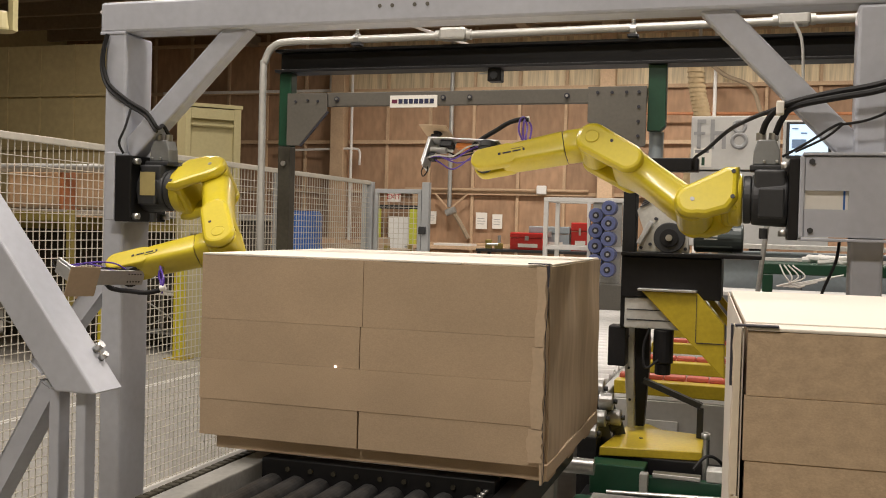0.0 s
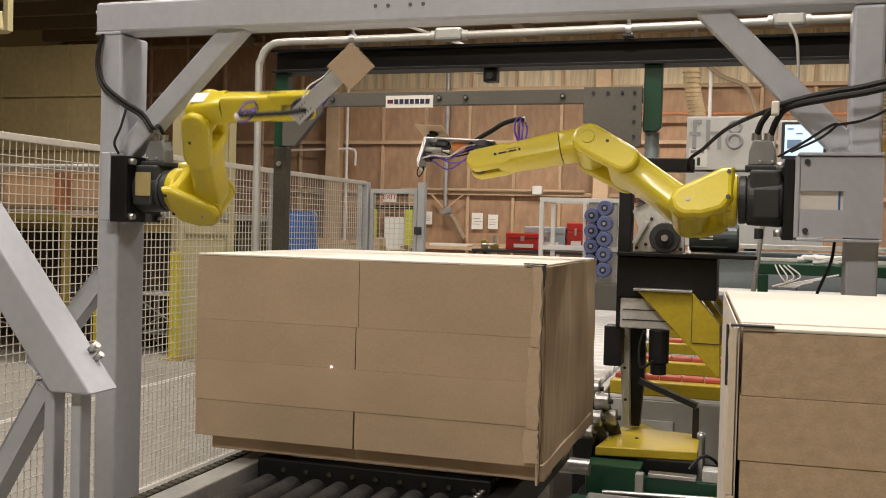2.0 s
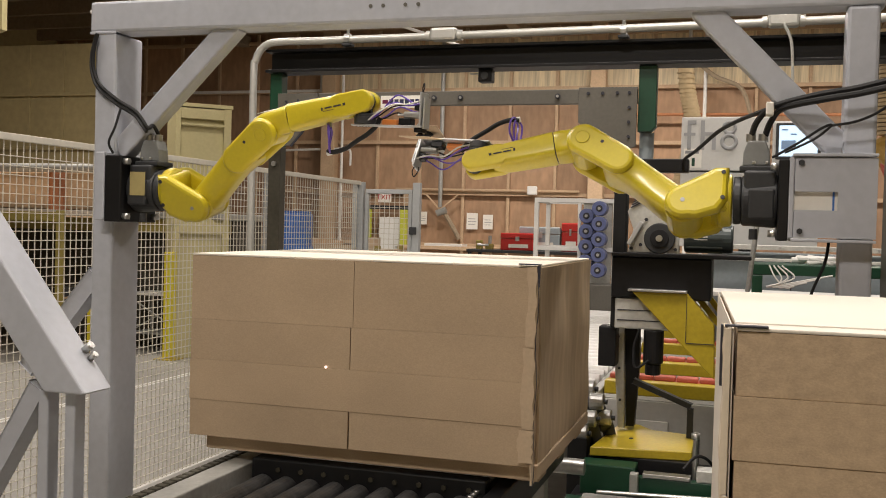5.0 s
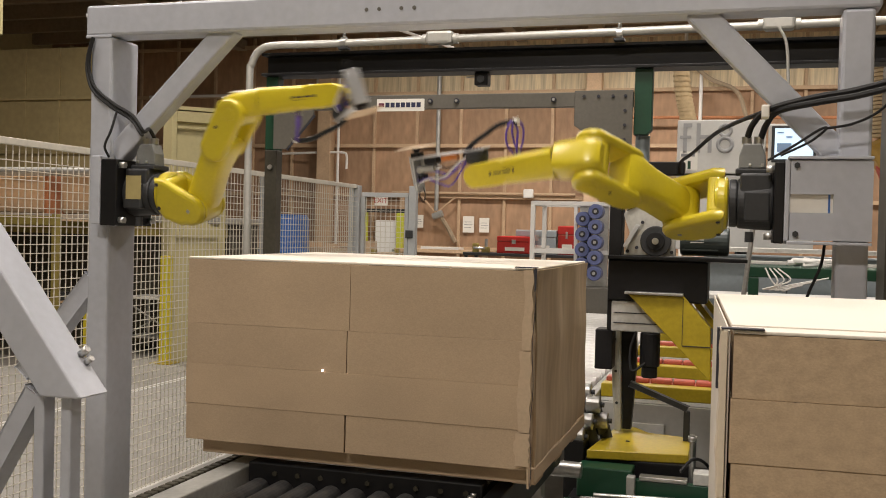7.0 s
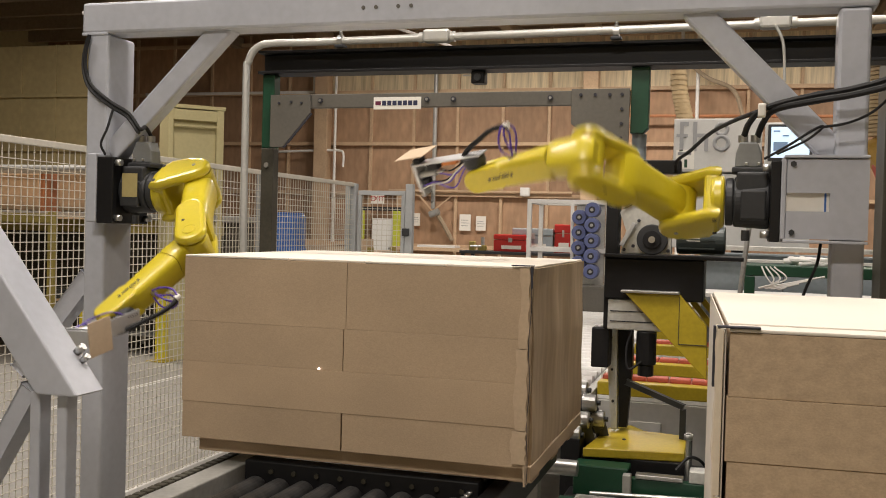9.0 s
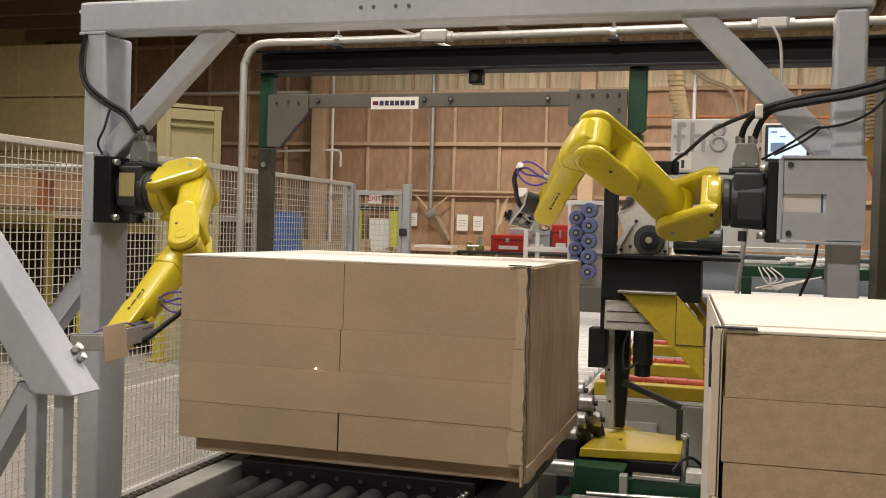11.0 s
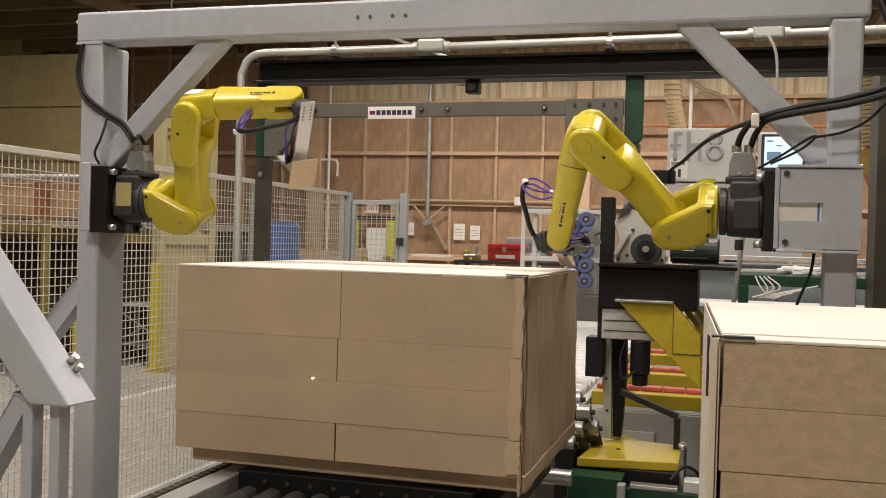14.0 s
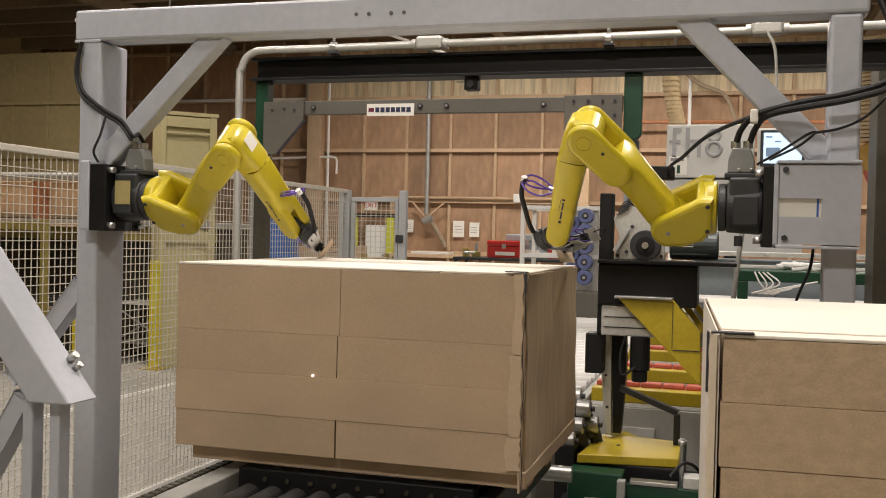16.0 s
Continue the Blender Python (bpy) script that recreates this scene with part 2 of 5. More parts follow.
PALEPANEL = material("pale_ribbed_sheet", (0.66, 0.55, 0.36), 0.55, 0, 0.3, 14, 40, 0.3, stretch=(1, 1, 0.05), per=0.1)
wall_framing()


# ---- the portal frame and its neighbour ----
def portal_frame():
    f = thing("portal_frame", "grey-painted square steel tube portal frame over the conveyor", "steel frame")
    s = 0.05
    y = FRAME_Y
    part("post", box(-2.060, -1.981, y - s, y + 0.10, 0, 2.05, 0.009), GREY, f)
    part("post", box(0.224, 0.304, y - s, y + s, 0, 2.05, 0.009), GREY, f)
    top = part("top_beam", box(-2.081, 0.320, y - s, y + s, 2.052, 2.152, 0.009), GREY, f)
    for x in (-1.10, -1.06, -0.99, -0.95):
        part("bolt_hole", rod((x, y - s - 0.002, 2.10), (x, y - s + 0.001, 2.10), 0.006, 12), PLATE, top)
    part("weld_seam", box(-2.08, -1.983, y - s - 0.002, y - s + 0.004, 2.046, 2.055, 0.002), GREY, f)
    part("brace", bar((-1.985, y, 1.665), (-1.572, y, 2.075), 0.070, 0.060, 0.007, up=(0, 1, 0)), GREY, f)
    part("brace", bar((0.245, y, 1.655), (-0.150, y, 2.072), 0.070, 0.060, 0.007, up=(0, 1, 0)), GREY, f)
    part("brace", bar((-2.06, y, 1.26), (-2.33, y, 0.93), 0.06, 0.05, 0.006, up=(0, 1, 0)), GREY, f)
    part("mounting_pad", box(-2.012, -1.9785, y - 0.104, y + 0.104, 1.44, 1.66, 0.004), GREY, f)
    # bracket that carries the second robot: two cheek plates and a face plate
    b = part("bracket", box(0.093, 0.106, y - 0.10, y + 0.10, 1.445, 1.655, 0.003), GREY, f, "grey welded bracket with a slot")
    for yy in (y - 0.10, y + 0.088):
        part("cheek_plate", prism([(0.107, 1.447), (0.305, 1.447), (0.305, 1.653), (0.107, 1.653), (0.107, 1.566), (0.212, 1.566), (0.212, 1.518), (0.107, 1.518)], yy, yy + 0.012, "y"), GREY, b)
    part("flange", box(0.10, 0.305, y - 0.108, y + 0.108, 1.656, 1.664, 0.002), GREY, b)
    part("flange", box(0.10, 0.305, y - 0.108, y + 0.108, 1.436, 1.444, 0.002), GREY, b)
    part("label_card", box(0.108, 0.213, y - 0.086, y - 0.083, 1.512, 1.570), PAPER, b, "white card in the slot")
    part("label_stripe", box(0.200, 0.205, y - 0.0875, y - 0.0865, 1.512, 1.570), BLUE, b)
    for z in (1.463, 1.640):
        part("bolt", rod((0.122, y - 0.108, z), (0.122, y - 0.099, z), 0.008, 6), CHARCOAL, b)
    return f


portal_frame()


def magazine_stand():
    f = thing("magazine_stand", "grey steel stand with a thick slanting tube on thin legs", "steel stand")
    y = 1.90
    part("slanting_tube", prism([(-2.10, 1.957), (-1.387, 1.061), (-1.394, 1.056), (-1.493, 1.056), (-1.501, 1.063), (-2.10, 1.815)], y - 0.05, y + 0.05, "y", 0.006), GREY, f)
    part("bolt", rod((-1.452, y + 0.035, 1.143), (-1.433, y + 0.035, 1.158), 0.010, 6), STEEL, f)
    part("bolt", rod((-1.437, y + 0.035, 1.124), (-1.421, y + 0.035, 1.137), 0.008, 6), STEEL, f)
    part("leg", box(-1.533, -1.505, y - 0.02, y + 0.02, 0, 1.055, 0.004), GREY, f)
    part("leg", box(-1.461, -1.434, y - 0.02, y + 0.02, 0, 1.055, 0.004), GREY, f)
    part("strut", bar((-1.54, y + 0.01, 1.06), (-1.80, y + 0.01, 0.62), 0.045, 0.045, 0.005, up=(0, 1, 0)), GREY, f)
    return f


magazine_stand()


# ---- the loads ----
PALECARD = material("pale_card_edge", (0.66, 0.57, 0.44), 0.75, 0, 0.08, 6, 90, 0.1)
EDGES = material("fibreboard_cut_edges", (0.46, 0.345, 0.225), 0.9, 0, 0.15, 45, 300, 0.3, stretch=(1, 1, 1.5), per=0.04)
def wavy_board(h, w, amp, phase, n=26):
    """A thin card strip of height h and width w that ripples a little."""
    bm = bmesh.new()
    rows = []
    for k in range(n + 1):
        z = h * k / n
        d = amp * (math.sin(k * 1.1 + phase) * 0.6 + math.sin(k * 0.43 + phase * 2) * 0.8)
        rows.append([bm.verts.new((d, yy, z)) for yy in (0, w)] + [bm.verts.new((d - 0.004, yy, z)) for yy in (w, 0)])
    for a, b in zip(rows, rows[1:]):
        for i in range(4):
            bm.faces.new((a[i], a[(i + 1) % 4], b[(i + 1) % 4], b[i]))
    bm.faces.new(rows[0][::-1])
    bm.faces.new(rows[-1])
    return bm


def load_stack(w, d, z0, packs, m, label, slip, face):
    """Packs of board, layer by layer: (height, where it is split or 0). The top layer carries boards coloured pale for
    the light from above.
    """
    s = thing("board_stack", label, "board stack", m)
    rnd = random.Random(int(w * 1000 + z0 * 100))
    z = z0
    for n, (h, split) in enumerate(packs):
        xs = [0, split, w] if split else [0, w]
        for k, (a, b) in enumerate(zip(xs, xs[1:])):
            dy, dx = rnd.uniform(0, 0.0025), rnd.uniform(-0.002, 0.002)
            part("board_pack", box(a + 0.0012 + dx, b - 0.0012 + dx, dy, d, z + 0.0002, z + h - 0.0002, 0.0012 if n == 0 else 0.0006), face, s)
        z += h
    if not slip:
        # added pale sheet: the bright light on this side, put into colour
        part("side_sheet", box(-0.0045, -0.0025, 0.002, d - 0.002, z0 + 0.002, z + 0.003, 0.0006), BOARDLIT, s, "added pale sheet for the brightly lit side")
        for a, b, zz in ((0.001, 0.058, 0.005), (0.0605, d - 0.002, 0.007)):
            part("top_board", box(0.001, w - 0.001, a, b, z + 0.0005, z + zz, 0.0015), BOARDLIT, s)
        return s
    xs = [0, 0.305, 0.52, 0.735, w]
    for k, (a, b) in enumerate(zip(xs, xs[1:])):
        part("top_board", box(a + 0.001, b - 0.001, 0.002 + 0.003 * (k % 2), d - 0.002, z + 0.0005, z + 0.006, 0.0015), BOARDLIT, s)
    return s


TOP = 1.355
load = load_stack(0.945, 0.838, 0.869, [(0.098, 0.464), (0.108, 0), (0.109, 0.466), (0.171, 0.472)], pose(-1.436, 2.362, 0), "square stack of tan fibreboard packs on a slip board", True, BOARD)
slip = thing("slip_board", "tan fibreboard slip sheet under the stack", "base board", pose(-1.40, 2.395, 0))
part("sheet", box(0, 0.92, 0, 0.80, 0.829, 0.868, 0.003), BOARD, slip)
for k in range(3):
    part("runner", box(0.84, 0.905, 0.10 + k * 0.28, 0.20 + k * 0.28, 0.801, 0.828, 0.004), BOARD, slip)
load2 = load_stack(0.945, 0.79, 0.83, [(0.083, 0), (0.084, 0), (0.083, 0), (0.084, 0), (0.082, 0), (0.082, 0)], pose(-0.012, 1.306, 0, 0, 0, 3), "square stack of tan fibreboard packs waiting on the conveyor", False, EDGES)


def corner_board(h, m, label, seed):
    e = thing("edge_board", label, "edge protector", m, group="edge boards")
    part("side_strip", wavy_board(h, 0.055, 0.0012, seed), PALECARD, e)
    part("front_strip", box(-0.003, 0.005, -0.0035, -0.001, 0.001, h - 0.001, 0.0008), PALECARD, e)
    if h > 0.2:
        part("tape", box(-0.003, 0.050, -0.002, 0.014, h + 0.0005, h + 0.003, 0.001), INK, e, "dark tape tab")
        part("tape", box(-0.0075, -0.0045, 0.002, 0.02, h - 0.075, h + 0.002), INK, e)
    return e


def stack_edge():
    """The rippled card that folds round the stack's corner, its tape, and the facing sheet on the flank."""
    e = thing("edge_board", "rippled pale card edge board taped round the stack's corner", "edge protector", pose(-0.489, 2.3595, 0.826), group="edge boards")
    for h0, h1, w, seed in ((0.055, 0.135, 0.034, 0.3), (0.137, 0.335, 0.028, 1.7), (0.337, 0.532, 0.020, 3.1)):
        n = 22
        out = [(0.002 + 0.0022 * math.sin(k * 0.9 + seed * 3), h0 + (h1 - h0) * k / n) for k in range(n + 1)]
        out += [(-w + 0.0028 * math.sin(k * 0.35 + seed) + 0.0009 * math.sin(k * 1.1 + seed), h0 + (h1 - h0) * k / n) for k in range(n, -1, -1)]
        part("front_strip", prism(out, -0.0045, -0.0015, "y"), PALETAN, e)
    # thin ink tube that paints the shade in the fold
    part("painted_fold_shade", hose([(0.0055 + 0.0025 * math.sin(k * 1.3), -0.002, 0.0 + k * 0.041) for k in range(14)], 0.0010, 4, 6), INK, e, "dark line standing in for the fold's shade")
    part("side_strip", wavy_board(0.535, 0.05, 0.0018, 1.0), PALETAN, e)
    part("tape", box(-0.045, 0.010, -0.003, 0.016, 0.5365, 0.5395, 0.001), INK, e, "dark tape tab")
    part("tape", prism([(0.004, 0.536), (0.011, 0.536), (0.010, 0.485), (0.006, 0.480)], -0.0065, -0.0046, "y"), INK, e)
    return e


def flank_sheet():
    f = thing("facing_sheet", "stained tan board sheet on the stack's flank", "board sheet", pose(-0.4885, 2.41, 0.0))
    bm = bmesh.new()
    ny, nz = 26, 16
    rows = []
    for a in range(ny + 1):
        y = 0.79 * a / ny
        bottom = 0.862 - 0.004 * math.sin(a * 0.7) - 0.006 * math.sin(a * 0.23 + 1)
        rows.append([bm.verts.new((0.004 + 0.0022 * math.sin(a * 0.5 + c * 0.35) + 0.0018 * math.sin(c * 0.8), y, bottom + (1.356 - bottom) * c / nz)) for c in range(nz + 1)])
    back = [[bm.verts.new((-0.001, v.co.y, v.co.z)) for v in r] for r in rows]
    for g, flip in ((rows, False), (back, True)):
        for a in range(ny):
            for c in range(nz):
                q = (g[a][c], g[a + 1][c], g[a + 1][c + 1], g[a][c + 1])
                bm.faces.new(q[::-1] if flip else q).smooth = True
    rim = [(a, 0) for a in range(ny)] + [(ny, c) for c in range(nz)] + [(a, nz) for a in range(ny, 0, -1)] + [(0, c) for c in range(nz, 0, -1)]
    for (a, c), (a2, c2) in zip(rim, rim[1:] + rim[:1]):
        bm.faces.new((rows[a][c], back[a][c], back[a2][c2], rows[a2][c2]))
    part("sheet", bm, STAINED, f)
    return f


PALETAN = material("pale_tan_card", (0.52, 0.40, 0.275), 0.8, 0, 0.10, 9, 120, 0.15)
STAINED = material("water_stained_board", (0.47, 0.357, 0.235), 0.85, 0, 0.24, 3.2, 16, 0.2, stretch=(1, 1.6, 0.35))
stack_edge()
flank_sheet()
for k, z in enumerate((0.84, 1.0, 1.12)):
    corner_board(0.213 if k == 2 else 0.12, pose(-0.019 - 0.002 * k, 1.303, z, 0, 0, 3), "short pale card edge board on the waiting stack's corner", 2.0 + k)
# a glowing disc stands in for the spot of light on the boards
dot = thing("laser_spot", "small bright laser spot on the board stack", "light spot", pose(-1.035, 2.359, 1.079))
part("spot", rod((0, 0.0005, 0), (0, -0.0015, 0), 0.0032, 12), glow("laser_glow", (1.0, 0.80, 0.70), 4.0), dot)


# ---- conveyors ----
def infeed_conveyor():
    c = thing("roller_conveyor", "grey steel roller conveyor with dark rubber rollers under the stack", "conveyor")
    part("side_channel", box(-1.335, -1.265, 1.2, 3.5, 0.70, 0.80, 0.004), STEELGREY, c)
    part("side_channel", box(-0.60, -0.555, 1.9, 3.2, 0.70, 0.795, 0.004), BLACK, c)
    part("chain_track", box(-1.40, -1.345, 1.2, 3.5, 0.70, 0.775, 0.003), BLACK, c, "black chain track")
    ch = part("chain", box(-1.385, -1.36, 1.2, 3.5, 0.776, 0.781), DARKSTEEL, c)
    link = None
    for k in range(60):
        if link is None:
            link = part("link", box(-0.014, 0.014, 0, 0.024, 0, 0.010, 0.003), DARKSTEEL, ch)
            ob = link
        else:
            ob = new("link", link.data)
            ob.parent = ch
        ob.location = (-1.3725, 1.6 + k * 0.031, 0.782)
    part("guard_rail", box(-1.452, -1.432, 1.2, 3.5, 0.70, 0.758, 0.003), WHITE, c, "white guard rail")
    part("cross_beam", box(-1.26, -0.61, 2.395, 2.45, 0.70, 0.815, 0.004), BLACK, c)
    for k in range(9):
        part("bolt", rod((-1.18 + k * 0.066, 2.394, 0.79), (-1.18 + k * 0.066, 2.388, 0.79), 0.007, 6), DARKSTEEL, c)
    part("front_strip", box(-1.262, -0.66, 2.035, 2.06, 0.70, 0.772, 0.003), WHITE, c)
    roller = None
    for k in range(9):
        x = -1.205 + k * 0.068
        if roller is None:
            roller = part("roller", rod((0, 2.08, 0.756), (0, 2.36, 0.756), 0.029, 24, bevel=0.004), ROLLER, c)
            cap = part("end_cap", rod((0, 2.0795, 0.756), (0, 2.068, 0.756), 0.022, 16), ALU, roller)
            roller.location.x = x
        else:
            ob = new("roller", roller.data)
            ob.parent = c
            ob.location.x = x
            o2 = new("end_cap", cap.data)
            o2.parent = ob
    part("side_chain", box(-0.655, -0.61, 1.9, 3.3, 0.70, 0.782, 0.003), BLACK, c)
    for k in range(14):
        part("chain_pin", rod((-0.633, 2.2 + k * 0.028, 0.783), (-0.633, 2.2 + k * 0.028, 0.792), 0.008, 8), STEEL, c)
    for x in (-1.30, -0.63):
        for y in (2.0, 3.15):
            part("leg", box(x - 0.03, x + 0.03, y - 0.03, y + 0.03, 0, 0.699, 0.003), STEELGREY, c)
    back = part("support_roller", rod((-1.25, 3.0, 0.800), (-0.62, 3.0, 0.800), 0.028, 16), STEEL, c)
    part("support_roller", rod((-1.25, 2.6, 0.800), (-0.62, 2.6, 0.800), 0.028, 16), STEEL, c)
    return c


STEELGREY = material("worn_grey_steel", (0.36, 0.36, 0.34), 0.45, 0.35, 0.2, 6, 60, 0.12)
ROLLER = material("dark_roller_rubber", (0.060, 0.060, 0.060), 0.30, 0.5, 0.4, 12, 70, 0.1)
infeed_conveyor()


def waiting_table():
    c = thing("conveyor_table", "dark steel conveyor table under the waiting stack", "conveyor")
    part("top", box(-0.02, 1.1, 1.25, 2.15, 0.76, 0.829, 0.004), BLACK, c)
    for x in (0.05, 1.0):
        for y in (1.35, 2.05):
            part("leg", box(x - 0.03, x + 0.03, y - 0.03, y + 0.03, 0, 0.759, 0.003), STEELGREY, c)
    return c


waiting_table()


def outfeed():
    c = thing("outfeed_conveyor", "outfeed conveyor with bright rollers, yellow rails and red belts", "conveyor")
    roller = None
    for k in range(27):
        if roller is None:
            roller = part("roller", rod((-1.75, 0, 0.735), (-0.66, 0, 0.735), 0.032, 14), ROLLWHITE, c)
            ob = roller
        else:
            ob = new("roller", roller.data)
            ob.parent = c
        ob.location.y = 4.42 + k * 0.158
    # black sheet added under the rollers to darken the gaps between them
    part("dark_underlay", box(-1.75, -0.66, 4.36, 8.69, 0.60, 0.66, 0.003), BLACK, c)
    part("side_rail", box(-0.655, -0.615, 4.35, 8.7, 0.62, 0.74, 0.004), STEELGREY, c)
    part("side_rail", box(-1.80, -1.755, 4.35, 8.7, 0.62, 0.74, 0.004), STEELGREY, c)
    for y in (4.62, 5.35, 6.25, 7.2):
        r = part("yellow_rail", box(-0.61, 0.75, y - 0.09, y, 0.712, 0.772, 0.004), SAFETY, c)
        part("white_edge", box(-0.61, 0.75, y - 0.096, y - 0.0905, 0.695, 0.7115, 0.001), WHITE, r)
        pad = None
        for k in range(13):
            if pad is None:
                pad = part("belt_pad", box(0, 0.096, 0, 0.07, 0, 0.022, 0.006), REDPAD, c)
                ob = pad
            else:
                ob = new("belt_pad", pad.data)
                ob.parent = c
            ob.location = (-0.60 + k * 0.101, y + 0.012, 0.769)
        part("belt_bed", box(-0.61, 0.75, y - 0.085, y + 0.13, 0.62, 0.711, 0.003), STEELGREY, c)
        part("belt", box(-0.61, 0.75, y + 0.001, y + 0.13, 0.712, 0.768, 0.003), REDPAD, c)
    part("front_panel", box(-0.61, 0.75, 4.50, 4.522, 0.15, 0.694, 0.003), PANEL, c, "pale grey sheet panel")
    part("panel_opening", box(-0.46, -0.32, 4.49, 4.4995, 0.54, 0.61, 0.003), WHITE, c)
    for x in (-1.7, -0.63, 0.7):
        for y in (4.6, 6.4, 8.5):
            part("leg", box(x - 0.03, x + 0.03, y - 0.03, y + 0.03, 0, 0.619, 0.003), STEELGREY, c)
    return c


ROLLWHITE = material("bright_roller_steel", (0.86, 0.85, 0.83), 0.3, 0.15, 0.08, 6, 60, 0.05)
REDPAD = material("red_belt_pad", (0.55, 0.13, 0.09), 0.55, 0, 0.12, 8, 60, 0.1)
PANEL = material("pale_grey_panel", (0.50, 0.49, 0.46), 0.5, 0, 0.08, 3, 40, 0.05)
outfeed()


# ---- the strapping machine ----
def strapping_machine():
    a = thing("strapping_machine", "strapping machine arch with green posts and a black top beam", "strapping machine")
    y = 4.2
    # I-beam
    part("top_flange", box(-2.157, 0.62, y - 0.06, y + 0.06, 2.230, 2.242, 0.002), BLACK, a)
    part("bottom_flange", box(-2.157, 0.62, y - 0.06, y + 0.06, 2.138, 2.150, 0.002), BLACK, a)
    part("web", box(-2.15, 0.62, y - 0.008, y + 0.008, 2.1505, 2.2295, 0.001), BLACK, a)
    part("upper_post", box(-2.146, -2.085, y - 0.03, y + 0.03, 1.80, 2.137, 0.004), GREEN, a)
    part("lower_post", box(-2.146, -2.085, y - 0.03, y + 0.03, 0, 1.799, 0.004), DARKSTEEL, a)
    part("bolt", rod((-2.115, y - 0.031, 1.72), (-2.115, y - 0.04, 1.72), 0.012, 10), STEEL, a)
    part("upper_post", prism([(-0.458, 2.137), (-0.385, 2.137), (-0.385, 1.885), (-0.405, 1.865), (-0.458, 1.865)], y - 0.03, y + 0.03, "y", 0.003), GREEN, a)
    part("lower_post", rod((-0.425, y + 0.03, 1.369), (-0.425, y + 0.03, 1.864), 0.03, 16), PIPEBLUE, a, "blue-grey round post")
    part("far_post", box(0.375, 0.45, y - 0.04, y + 0.04, 0, 2.137, 0.004), GREEN, a)
    t = part("strap_track", box(-2.084, -0.459, y - 0.058, y - 0.03, 1.978, 2.040, 0.003), PLATE, a, "grey-brown strap track")
    for x in (-1.84, -1.335, -1.215, -0.79):
        part("bolt", rod((x, y - 0.059, 2.01), (x, y - 0.066, 2.01), 0.012, 10), INK, t)
        part("bolt_head", rod((x, y - 0.0665, 2.01), (x, y - 0.070, 2.01), 0.006, 8), STEEL, t)
    g1 = part("gusset", prism([(-2.084, 2.038), (-1.885, 2.038), (-1.885, 1.955), (-2.02, 1.80), (-2.084, 1.80)], y - 0.070, y - 0.060, "y", 0.002), PLATE, a)
    part("rim", bar((-1.883, y - 0.065, 1.955), (-2.018, y - 0.065, 1.80), 0.006, 0.016, 0.001), INK, g1)
    g2 = part("gusset", prism([(-0.70, 2.045), (-0.459, 2.045), (-0.459, 1.80), (-0.53, 1.78), (-0.70, 1.90)], y - 0.070, y - 0.060, "y", 0.002), PLATE, a)
    for x, z in ((-0.66, 2.02), (-0.60, 2.02), (-0.54, 2.02), (-0.49, 2.02), (-0.49, 1.96), (-0.49, 1.90), (-0.49, 1.84)):
        part("bolt", rod((x, y - 0.071, z), (x, y - 0.076, z), 0.007, 8), INK, g2)
    for x, z in ((-2.04, 2.00), (-1.98, 2.005), (-1.93, 2.00)):
        part("bolt", rod((x, y - 0.071, z), (x, y - 0.076, z), 0.006, 8), INK, g1)
    n = part("name_plate", box(-1.583, -1.362, y - 0.064, y - 0.059, 1.968, 2.022, 0.001), PAPER, t, "white plate with a dark mark")
    part("mark", box(-1.574, -1.548, y - 0.0655, y - 0.0645, 1.987, 2.004), MAROON, n)
    for k in range(7):
        part("mark", box(-1.542 + k * 0.0242, -1.523 + k * 0.0242, y - 0.0655, y - 0.0645, 1.985, 2.006), NAVY, n)
    s = part("sensor", box(-1.148, -1.088, y - 0.03, y + 0.03, 2.082, 2.137, 0.005), BLACK, a)
    part("lens", rod((-1.118, y - 0.031, 2.108), (-1.118, y - 0.038, 2.108), 0.016, 14), CHARCOAL, s)
    part("sensor_bracket", box(-1.19, -1.149, y - 0.008, y + 0.004, 2.118, 2.124, 0.001), STEEL, s)
    return a


MAROON = material("maroon_print", (0.12, 0.01, 0.04), 0.6, 0, 0.05, 6, 60, 0.02)
NAVY = material("navy_print", (0.02, 0.025, 0.07), 0.6, 0, 0.05, 6, 60, 0.02)
PIPEBLUE = material("blue_grey_pipe", (0.33, 0.38, 0.41), 0.4, 0.2, 0.08, 5, 50, 0.05)
strapping_machine()


